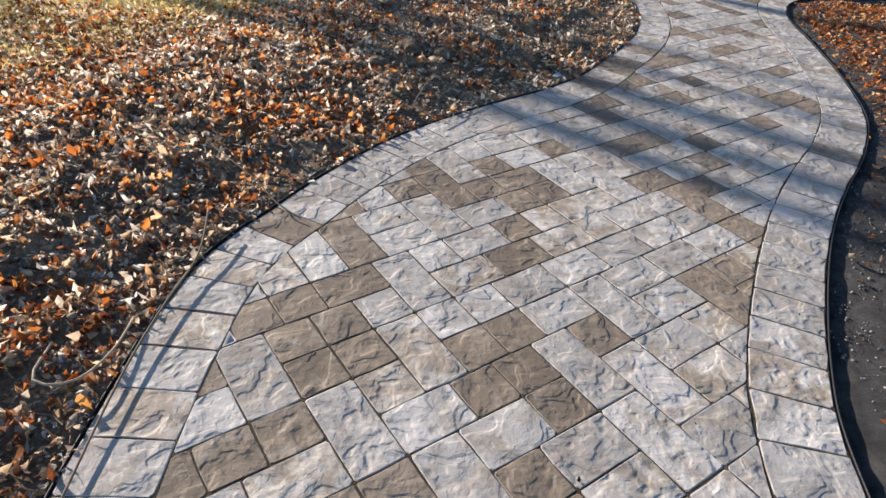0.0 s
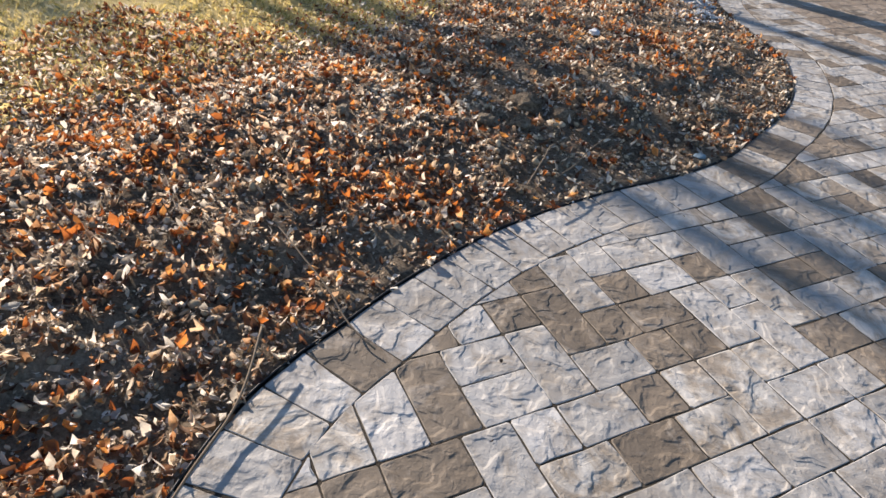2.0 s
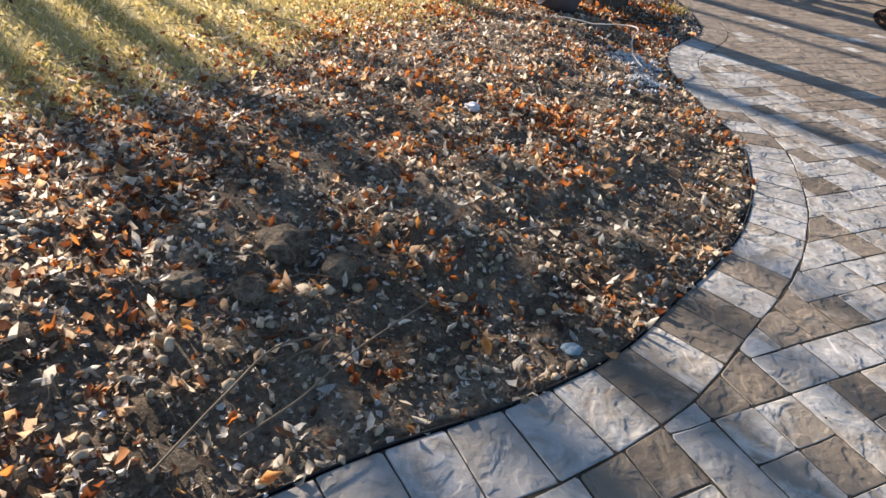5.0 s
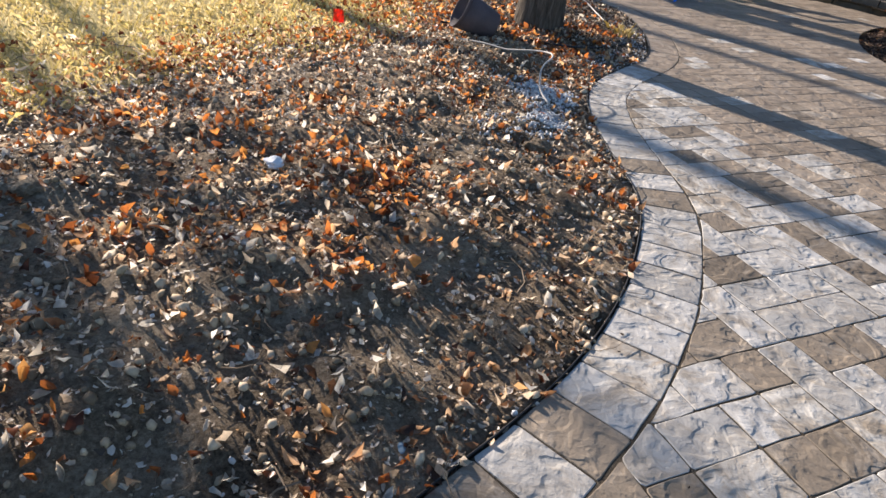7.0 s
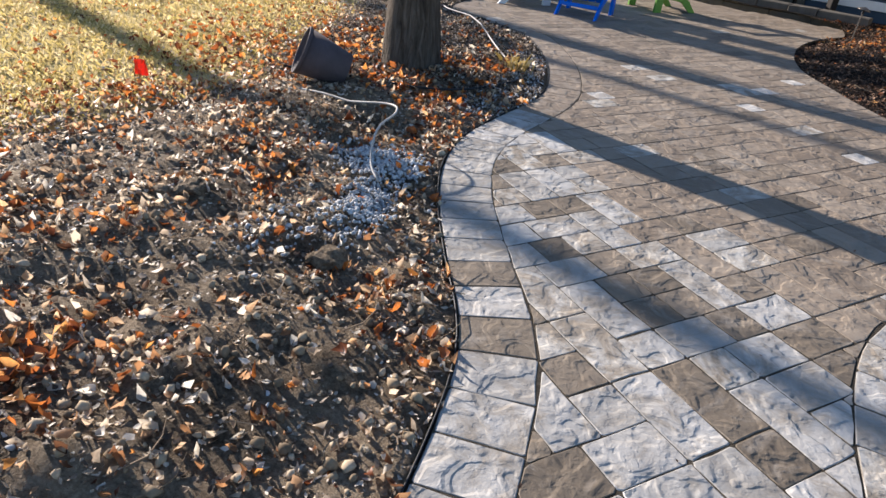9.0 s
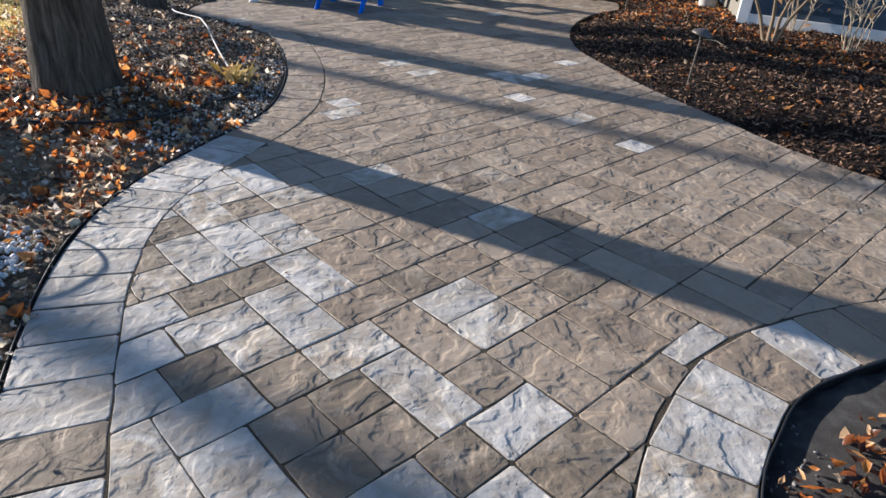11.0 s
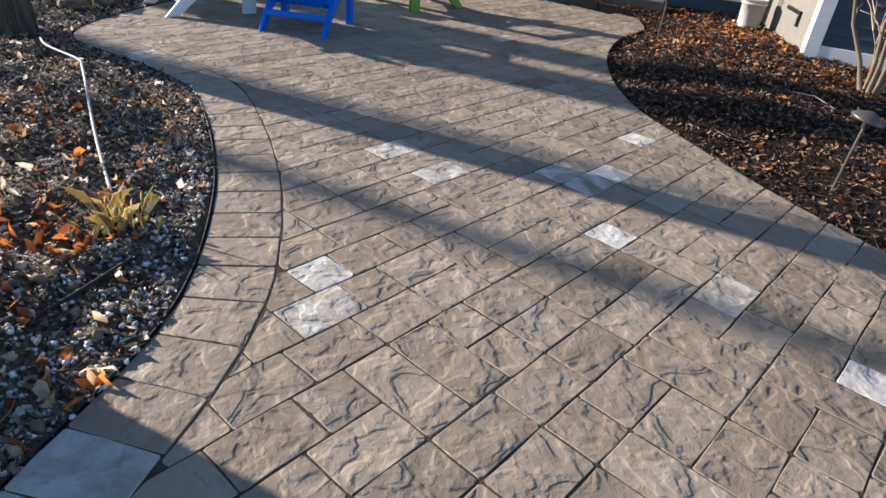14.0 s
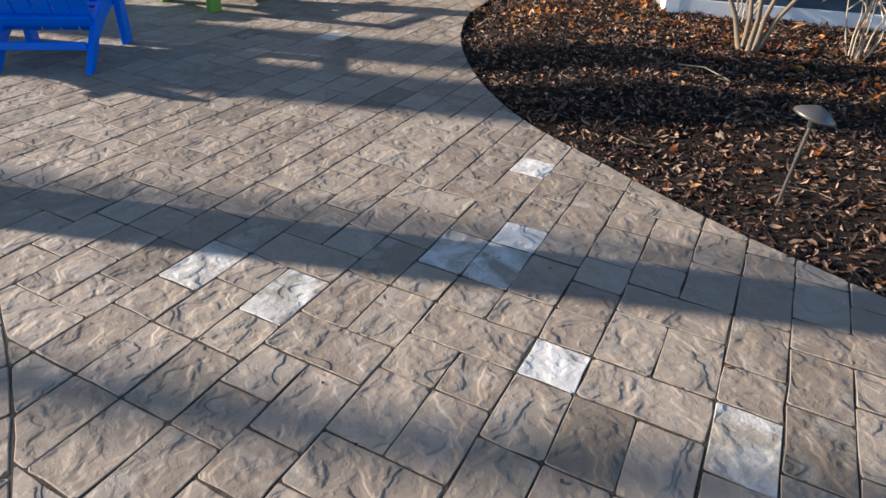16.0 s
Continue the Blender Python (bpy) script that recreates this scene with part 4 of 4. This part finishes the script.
def blades(name, xy, z, seed, material, label):
    g = np.random.RandomState(seed)
    n = len(xy)
    a, l = g.uniform(0, 2 * np.pi, n), g.uniform(0.03, 0.075, n)
    w = g.uniform(0.0018, 0.004, n)
    d = np.stack([np.cos(a), np.sin(a)], 1)
    s = np.stack([-d[:, 1], d[:, 0]], 1) * w[:, None]
    lean = g.uniform(0.2, 1.0, n)[:, None]
    v = np.zeros((n, 4, 3))
    v[:, 0, :2], v[:, 1, :2] = xy - s, xy + s
    v[:, 0, 2] = v[:, 1, 2] = z - 0.004
    v[:, 2, :2] = xy + s * 0.7 + d * (l[:, None] * 0.5 * lean)
    v[:, 2, 2] = z + l * 0.6
    v[:, 3, :2] = xy + d * (l[:, None] * lean)
    v[:, 3, 2] = z + l * g.uniform(0.4, 0.9, n)
    f = (np.array([(0, 1, 2), (0, 2, 3)])[None] + (np.arange(n) * 4)[:, None, None]).reshape(-1, 3)
    return from_arrays(name, v.reshape(-1, 3).tolist(), f.tolist(), material, "stuff", label, "grass")


xy = scatter(150000, -9.0, -0.8, 0.5, 15.5, 26, lambda x, y: lawn_weight(x, y) * (0.35 + 0.65 * patchy(x, y, 1.6, 41.0)))
blades("lawn_grass", xy, np.full(len(xy), -0.005), 6, M_GRASS, "short dry yellow-green grass blades")

xy = scatter(85000, 3.8, 9.0, 6.8, 15.0, 27, lambda x, y: np.where(~inside(PAVED, x, y) & (x + y * 0.7 > 9.95), 0.95, 0))
flakes("mulch_chips", xy, east_bed_height(xy[:, 0], xy[:, 1]) + 0.004, size_rng.uniform(0.015, 0.06, len(xy)), 0.5, M_CHIP, "dark shredded bark mulch chips", "mulch", 7, 0.3, 0.4)
xy = scatter(9000, 4.0, 9.0, 7.5, 15.0, 28, lambda x, y: np.where(~inside(PAVED, x, y) & (x + y * 0.7 > 9.95), 0.04 + 0.9 * np.exp(-((x - 6.35) ** 2 + (y - 13.75) ** 2) / 0.12) + 0.7 * np.exp(-((x - 5.35) ** 2 + (y - 12.95) ** 2) / 0.06) + 0.6 * ease(1.3, 0.2, np.abs((x - 6.0) * 0.8 + (y - 13.3) * 0.25)) * patchy(x, y, 1.5, 61.0), 0))
flakes("mulch_leaves", xy, east_bed_height(xy[:, 0], xy[:, 1]) + 0.01, size_rng.uniform(0.04, 0.08, len(xy)), 0.8, M_BRIGHT_LEAF, "orange-brown leaves gathered on the mulch by the house", "leaves", 8, 0.45, 0.4)
xy = scatter(20000, 0.9, 4.6, -3.5, 5.6, 29, lambda x, y: np.where(nearest(RIGHT[::2], x, y)[2] > 0, 0.08 + 0.92 * ease(0.7, 1.6, y), 0) * ease(0.02, 0.3, nearest(RIGHT[::2], x, y)[0]))
flakes("verge_leaves", xy, 0.06 * ease(0.15, 1.2, nearest(RIGHT[::3], xy[:, 0], xy[:, 1])[0]) - 0.006, size_rng.uniform(0.03, 0.07, len(xy)), 0.8, M_BRIGHT_LEAF, "brown and orange fallen leaves beside the path", "leaves", 9, 0.45, 0.45)


def pebbles(name, xy, z, sizes, material, label, seed):
    g = np.random.RandomState(seed)
    base = bmesh.new()
    bmesh.ops.create_icosphere(base, subdivisions=1, radius=1.0)
    bv = np.array([v.co[:] for v in base.verts])
    bf = np.array([[v.index for v in f.verts] for f in base.faces])
    base.free()
    n = len(xy)
    p = np.repeat(bv[None], n, 0) * (1 + g.uniform(-0.38, 0.38, (n, len(bv), 1)))
    p *= g.uniform(0.6, 1.2, (n, 1, 3)) * (sizes / 2)[:, None, None]
    p[:, :, :2] += xy[:, None, :]
    p[:, :, 2] += (z + sizes * 0.15)[:, None]
    f = (bf[None] + (np.arange(n) * len(bv))[:, None, None]).reshape(-1, 3)
    return smooth(from_arrays(name, p.reshape(-1, 3).tolist(), f.tolist(), material, "stuff", label, "gravel"))


def heap(x, y):
    a = np.exp(-(((x - 0.27) / 0.27) ** 2 + ((y - 6.42) / 0.22) ** 2)) + 0.9 * np.exp(-(((x - 0.36) / 0.14) ** 2 + ((y - 5.8) / 0.34) ** 2)) + 0.22 * np.exp(-(((x - 0.1) / 0.2) ** 2 + ((y - 5.35) / 0.3) ** 2))
    return np.clip(a, 0, 1)


xy = scatter(46000, -1.4, 0.55, 4.6, 7.9, 30, lambda x, y: np.clip(1.3 * heap(x, y) ** 1.7, 0, 1))
pebbles("white_gravel", xy, bed_z(xy) + 0.02 * heap(xy[:, 0], xy[:, 1]), size_rng.uniform(0.010, 0.028, len(xy)), M_PEBBLE, "spilled heap of white marble gravel", 31)
xy = scatter(700, -4.0, 1.05, -3.0, 12.0, 32, lambda x, y: np.where(in_bed(x, y)[0], 0.5, 0))
pebbles("scattered_pebbles", xy, bed_z(xy), size_rng.uniform(0.010, 0.03, len(xy)), M_PEBBLE, "small pale pebbles scattered through the soil", 33)
xy = scatter(16000, 0.9, 3.2, -3.2, 5.6, 46, lambda x, y: np.where(nearest(RIGHT[::2], x, y)[2] > 0, ease(0.9, 0.3, nearest(RIGHT[::2], x, y)[0]), 0) * ease(0.02, 0.06, nearest(RIGHT[::2], x, y)[0]))
pebbles("verge_gravel", xy, 0.06 * ease(0.15, 1.2, nearest(RIGHT[::3], xy[:, 0], xy[:, 1])[0]) - 0.022, size_rng.uniform(0.006, 0.018, len(xy)), M_GREYSTONE, "fine dark grey gravel beside the path edging", 47)
xy = scatter(2200, 0.2, 1.1, 7.6, 9.9, 34, lambda x, y: np.where(in_bed(x, y)[0] & (nearest(LEFT[::2], x, y)[0] < 0.4), 0.6, 0))
pebbles("edge_gravel", xy, bed_z(xy), size_rng.uniform(0.010, 0.026, len(xy)), M_PEBBLE, "pale gravel along the bed edge under the tree", 35)
xy = scatter(42000, -4.4, 1.0, -3.0, 9.0, 36, lambda x, y: np.where(in_bed(x, y)[0] & (in_bed(x, y)[1] > -0.3), 0.25 + 0.75 * patchy(x, y, 2.0, 51.0), 0))
pebbles("soil_clods", xy, bed_z(xy) - 0.004, 0.006 + 0.042 * size_rng.uniform(0, 1, len(xy)) ** 4, M_CLOD, "crumbly clods of dry soil over the bed", 37)
xy = scatter(3200, -2.6, 1.0, 7.6, 10.4, 38, lambda x, y: np.where(in_bed(x, y)[0], np.clip(1.5 * np.exp(-((x - 0.66) ** 2 + (y - 8.9) ** 2) / 0.035) + 0.8 * np.exp(-((x - 0.1) ** 2 * 2 + (y - 7.95) ** 2 * 6)) + 0.7 * np.exp(-((x + 0.9) ** 2 + (y - 8.8) ** 2)), 0, 1), 0))
flakes("tree_leaves", xy, bed_z(xy) + 0.01, size_rng.uniform(0.04, 0.085, len(xy)), 0.9, M_BRIGHT_LEAF, "orange leaves gathered round the tree foot", "leaves", 39, 0.55, 0.6)


def twigs(name, xy, z, seed, material, label):
    g = random.Random(seed)
    verts, faces = [], []
    for (x, y), h in zip(xy, z):
        a, l, rad = g.uniform(0, 6.28), g.uniform(0.06, 0.28), g.uniform(0.0012, 0.0035)
        pts = [Vector((x + math.cos(a + 0.25 * k) * l * k / 3, y + math.sin(a + 0.25 * k) * l * k / 3, h + 0.012 + g.uniform(0, 0.015))) for k in range(4)]
        o = len(verts)
        for k, p in enumerate(pts):
            for q in range(3):
                b = q * 2.094
                verts.append((p.x - math.sin(a) * math.cos(b) * rad, p.y + math.cos(a) * math.cos(b) * rad, p.z + math.sin(b) * rad))
        for k in range(3):
            for q in range(3):
                faces.append((o + k * 3 + q, o + k * 3 + (q + 1) % 3, o + k * 3 + 3 + (q + 1) % 3, o + k * 3 + 3 + q))
    return from_arrays(name, verts, faces, material, "stuff", label, "twigs")


xy = scatter(1500, -4.2, 1.0, -3.0, 13.0, 40, lambda x, y: np.where(in_bed(x, y)[0], 0.7, 0))
twigs("twigs", xy, bed_z(xy), 41, M_TWIG, "thin dry twigs and stems on the soil")
xy = scatter(260, 4.0, 8.0, 7.5, 14.5, 42, lambda x, y: np.where(~inside(PAVED, x, y) & (x + y * 0.7 > 9.95), 0.6, 0))
twigs("mulch_twigs", xy, east_bed_height(xy[:, 0], xy[:, 1]), 43, M_TWIG, "pale dry stems lying on the mulch")
xy = scatter(500, -1.0, 4.5, -2.0, 14.0, 44, lambda x, y: np.where(inside(PAVED, x, y), 0.35, 0))
flakes("paving_debris", xy, np.full(len(xy), 0.003), size_rng.uniform(0.006, 0.022, len(xy)), 0.5, M_CHIP, "small dark bits of leaf and bark on the paving", "debris", 45, 0.6, 0.3)

# ---- paving stones ----
UNIT = 0.192
AXIS = radians(38.0)
CX, CY = math.cos(AXIS), math.sin(AXIS)
rng = random.Random(7)
BORDER = 0.30


def stone_bm(rings, r):
    """A stone between an under ring and a top ring of one outline: rough edges, rounded corners, an uneven top."""
    under, top = rings
    n = len(top)
    cx, cy = sum(p[0] for p in top) / n, sum(p[1] for p in top) / n
    marks = []
    for k in range(n):
        (ax, ay), (bx, by) = top[k], top[(k + 1) % n]
        l = max(1e-4, math.hypot(bx - ax, by - ay))
        c = min(r.uniform(0.004, 0.012) / l, 0.33)
        for u in ((c, 0.5 + r.uniform(-0.15, 0.15), 1 - c) if l > 0.07 else (c, 1 - c)):
            j = 0.0042 if c < u < 1 - c else 0.0022
            marks.append((k, u, r.uniform(-j, j), r.uniform(-j, j), r.uniform(-0.0004, 0.0003)))
    bm = bmesh.new()

    def ring(pts, z, uneven, shrink=1.0):
        out = []
        for k, u, jx, jy, jz in marks:
            (ax, ay), (bx, by) = pts[k], pts[(k + 1) % n]
            x, y = ax + (bx - ax) * u + jx - cx, ay + (by - ay) * u + jy - cy
            out.append(bm.verts.new((x * shrink, y * shrink, z + jz * uneven)))
        return out

    low, brink, rim = ring(under, -0.010, 0), ring(top, -0.0020, 1.0), ring(top, -0.0002, 1.0, 0.975)
    arris = [bm.verts.new(v.co) for v in rim]
    cap = ring(top, -0.0002, 0.7, 0.80)
    mid = bm.verts.new((r.uniform(-0.02, 0.02), r.uniform(-0.02, 0.02), r.uniform(-0.0005, 0.0003)))
    m = len(marks)
    for k in range(m):
        q = (k + 1) % m
        bm.faces.new((brink[k], brink[q], arris[q], arris[k]))
        for f in (bm.faces.new((low[k], low[q], brink[q], brink[k])), bm.faces.new((rim[k], rim[q], cap[q], cap[k])), bm.faces.new((cap[k], cap[q], mid))):
            f.smooth = low[k] not in f.verts
    return bm, cx, cy


def stone_mesh(name, wide, long, seed, material):
    """One whole paving stone; its top lies about z = 0."""
    def rect(inset):
        w, l = wide / 2 - inset, long / 2 - inset
        return [(-w, -l), (w, -l), (w, l), (-w, l)]
    bm, _, _ = stone_bm((rect(0.0022), rect(0.0030)), random.Random(seed))
    return mesh_of(name, bm, material)


STONES = {}


def stone(w, l, variant, material):
    key = (w, l, variant, material.name)
    if key not in STONES:
        STONES[key] = stone_mesh("paver", w * UNIT / 2, l * UNIT, variant * 7 + w * 3 + l, material)
    return STONES[key]


def inner_line(line, sign):
    t = np.gradient(line, axis=0)
    n = np.stack([t[:, 1], -t[:, 0]], 1) / np.linalg.norm(t, axis=1)[:, None]
    return line + n * BORDER * sign


IN_LEFT, IN_RIGHT = inner_line(LEFT, 1), inner_line(RIGHT, -1)
LIMITS = [(IN_LEFT, 1), (IN_RIGHT, -1), (EAST, -1)]


def paled(x, y):
    """How far into the brown patio a place lies (below 0: the pale path)."""
    return 0.8 * (y - np.interp(x, (0.6, 1.3, 1.7, 2.1, 2.8, 3.3), (8.0, 7.25, 6.3, 5.85, 5.65, 5.7)))


def pick_material(x, y, border=False, square=False):
    s = paled(x, y) + rng.uniform(-0.28, 0.28)
    r = rng.random()
    if s < 0:
        if border:
            return M_LIGHT if r < 0.78 else (M_BROWN if r < 0.9 else M_MIX)
        if square:
            return M_LIGHT if r < 0.22 else (M_BROWN if r < 0.84 else M_MIX)
        return M_LIGHT if r < 0.70 else (M_BROWN if r < 0.80 else M_MIX)
    if s < 0.2 and r < 0.3:
        return M_LIGHT
    return M_WHITE if r < 0.0 else (M_MIX if r < 0.006 else (M_BROWN if r < 0.11 else M_TAN))


def clip_poly(poly, px, py, nx, ny):
    out = []
    for k in range(len(poly)):
        a, b = poly[k], poly[(k + 1) % len(poly)]
        da, db = (a[0] - px) * nx + (a[1] - py) * ny, (b[0] - px) * nx + (b[1] - py) * ny
        if da >= 0:
            out.append(a)
        if da * db < 0:
            u = da / (da - db)
            out.append((a[0] + (b[0] - a[0]) * u, a[1] + (b[1] - a[1]) * u))
    return out


def area_of(p):
    return 0.5 * abs(sum(p[k][0] * p[(k + 1) % len(p)][1] - p[(k + 1) % len(p)][0] * p[k][1] for k in range(len(p))))


def cut_stone(poly, material, r):
    """A stone cut to an outline, with the same joint, arris and uneven top."""
    cx, cy = sum(p[0] for p in poly) / len(poly), sum(p[1] for p in poly) / len(poly)
    turn = sum(poly[k][0] * poly[(k + 1) % len(poly)][1] - poly[(k + 1) % len(poly)][0] * poly[k][1] for k in range(len(poly)))
    if turn < 0:
        poly = poly[::-1]

    def pulled(by):
        """The outline moved inwards by a width on every side."""
        out = list(poly)
        for k in range(len(poly)):
            (ax, ay), (bx, by_) = poly[k], poly[(k + 1) % len(poly)]
            l = math.hypot(bx - ax, by_ - ay)
            if l < 1e-5 or len(out) < 3:
                continue
            nx, ny = -(by_ - ay) / l, (bx - ax) / l
            out = clip_poly(out, ax + nx * by, ay + ny * by, nx, ny)
        if len(out) == len(poly):
            return out
        return [(cx + (x - cx) * max(0.3, 1 - 1.3 * by / max(0.02, math.hypot(x - cx, y - cy))), cy + (y - cy) * max(0.3, 1 - 1.3 * by / max(0.02, math.hypot(x - cx, y - cy)))) for x, y in poly]

    bm, cx, cy = stone_bm((pulled(0.0022), pulled(0.0030)), r)
    me = mesh_of("paver", bm, material)
    return me, Matrix.Translation((cx, cy, 0))


def lay_field():
    """Courses of squares, long squares and double stones on a turned grid of half units along each course."""
    taken, laid = set(), []
    for j in range(-60, 120):
        for i in range(-120, 280):
            if (i, j) in taken:
                continue
            x, y = (i / 2 * CX - j * CY) * UNIT, (i / 2 * CY + j * CX) * UNIT
            if not (-3 < x < 8 and -4.2 < y < 18):
                continue
            if paled(x, y) > 0.1:
                opts = rng.choice(([(2, 1), (3, 1)], [(3, 1), (2, 1)], [(3, 1), (2, 2), (2, 1)], [(2, 2), (2, 1)], [(2, 1)], [(3, 1), (2, 1)]))
            else:
                opts = rng.choice(([(3, 1), (2, 1)], [(3, 1), (2, 1)], [(3, 1), (2, 1)], [(2, 1)], [(2, 1)], [(2, 1)], [(2, 2), (2, 1)], [(2, 2), (2, 1)]))
            w, l = 1, 1
            for a, b in opts + [(2, 1)]:
                if all((i + p, j + q) not in taken for p in range(a) for q in range(b)):
                    # leave no sliver behind
                    if (i + a, j) not in taken and (i + a + 1, j) in taken:
                        continue
                    w, l = a, b
                    break
            else:
                while w < 3 and (i + w, j) not in taken and all((i + p, j) not in taken for p in range(w + 1)):
                    w += 1
            for p in range(w):
                for q in range(l):
                    taken.add((i + p, j + q))
            laid.append((i, j, w, l))
    return laid


laid = lay_field()
cu = np.array([((i + w / 2) / 2, j + l / 2) for i, j, w, l in laid]) * UNIT
centre = np.stack([cu[:, 0] * CX - cu[:, 1] * CY, cu[:, 0] * CY + cu[:, 1] * CX], 1)
near = [nearest(l, centre[:, 0], centre[:, 1]) for l, _ in LIMITS]
ok_wide = inside(PAVED, centre[:, 0], centre[:, 1])
pieces = []
for k, (i, j, w, l) in enumerate(laid):
    x, y = centre[k]
    cut = None
    gone = False
    for (line, sign), (d, at, side) in zip(LIMITS, near):
        if d[k] > 0.3:
            continue
        q = min(max(at[k], 1), len(line) - 2)
        tx, ty = line[q + 1] - line[q - 1]
        n = math.hypot(tx, ty)
        nx, ny = ty / n * sign, -tx / n * sign
        corners = [((a * CX - b * CY) * UNIT, (a * CY + b * CX) * UNIT) for a, b in ((i / 2, j), (i / 2 + w / 2, j), (i / 2 + w / 2, j + l), (i / 2, j + l))] if cut is None else cut
        if min((px - line[q, 0]) * nx + (py - line[q, 1]) * ny for px, py in corners) < 0.004:
            cut = clip_poly(corners, line[q, 0] + nx * 0.001, line[q, 1] + ny * 0.001, nx, ny)
            if len(cut) < 3 or area_of(cut) < 0.0016:
                gone = True
                break
    if gone:
        continue
    if cut is None and not ok_wide[k]:
        continue
    if cut is None:
        # stones that lie under the border band are left out
        if any(d[k] < BORDER and sd[k] * sg < 0 for (ln, sg), (d, at, sd) in zip(LIMITS[:2], near[:2])):
            continue
    else:
        mx, my = sum(p[0] for p in cut) / len(cut), sum(p[1] for p in cut) / len(cut)
        if not inside(PAVED, mx, my)[0]:
            continue
    pieces.append((x, y, w, l, cut))

# soldier course along both edges
border_pieces = {"left": [], "right": []}
for key, line, sign in (("left", LEFT, 1), ("right", RIGHT, -1)):
    t = np.gradient(line, axis=0)
    n = np.stack([t[:, 1], -t[:, 0]], 1) / np.linalg.norm(t, axis=1)[:, None] * sign
    k = 0
    while k < len(line) - 4:
        wide = rng.choice((0.19, 0.21, 0.21, 0.225))
        m = min(len(line) - 1, k + max(2, round(wide / 0.07)))
        poly = [tuple(line[k]), tuple(line[m]), tuple(line[m] + n[m] * BORDER), tuple(line[k] + n[k] * BORDER)]
        border_pieces[key].append(poly)
        k = m

PALE = ((2.84, 9.01), (1.50, 8.6), (3.3, 9.6), (3.62, 10.3), (3.35, 7.74))
small = [k for k in range(len(pieces)) if pieces[k][2] * pieces[k][3] < 3 and pieces[k][4] is None]
pale_set = {min(small, key=lambda k: (pieces[k][0] - px) ** 2 + (pieces[k][1] - py) ** 2) for px, py in PALE}
cloudy_set = {min(range(len(pieces)), key=lambda k: (pieces[k][0] - px) ** 2 + (pieces[k][1] - py) ** 2) for px, py in ((1.72, 8.4), (2.41, 6.82), (1.5, 7.2), (1.85, 7.5), (2.28, 9.6), (2.0, 9.9))}
path_thing = thing("path_paving", label="curving path of pale and brown split-faced pavers", category="paving", kind="structure")
patio_thing = thing("patio_paving", label="tan brown split-faced pavers laid across the patio", category="paving", kind="structure")
rest = {}


def put_piece(x, y, me, m, owner):
    ob = new("paver", me)
    ob.parent = owner
    ob.matrix_basis = m


count = {path_thing.name: 0, patio_thing.name: 0}
order = sorted(range(len(pieces)), key=lambda k: (abs(pieces[k][0] - (0.35 * pieces[k][1] + 0.2)) + 0.35 * max(0, pieces[k][1] - 12)))
for k in order:
    x, y, w, l, cut = pieces[k]
    owner = path_thing if paled(x, y) < 0.2 else patio_thing
    mat = M_MIX if k in cloudy_set else M_WHITE if k in pale_set else pick_material(x, y, False, w * l < 3)
    r = random.Random(k)
    if cut is None:
        me = stone(w, l, r.randrange(9), mat)
        m = pose(x, y, r.uniform(-0.0001, 0.0005), r.uniform(-0.06, 0.06), r.uniform(-0.06, 0.06), math.degrees(AXIS) + r.uniform(-0.7, 0.7))
    else:
        me, m = cut_stone(cut, mat, r)
    count[owner.name] += 1
    if count[owner.name] <= 300:
        put_piece(x, y, me, m, owner)
    else:
        rest.setdefault((owner.name, mat.name), []).append((me, m))
for (owner, mname), group in rest.items():
    verts, faces = [], []
    for me, m in group:
        o = len(verts)
        verts += [tuple(m @ v.co) for v in me.vertices]
        faces += [tuple(o + v for v in f.vertices) for f in me.polygons]
    smoothed = [f.use_smooth for me, m in group for f in me.polygons]
    joined = from_arrays("pavers", verts, faces, bpy.data.materials[mname], "stuff", parent=bpy.data.objects[owner])
    joined.data.polygons.foreach_set("use_smooth", smoothed)
for key, label in (("left", "soldier course of pavers edging the garden bed"), ("right", "soldier course of pavers on the outer path edge")):
    owner = thing("paving_border", label=label, category="paving", kind="structure")
    for poly in border_pieces[key]:
        x, y = sum(p[0] for p in poly) / 4, sum(p[1] for p in poly) / 4
        me, m = cut_stone(poly, pick_material(x, y, True), rng)
        put_piece(x, y, me, m, owner)
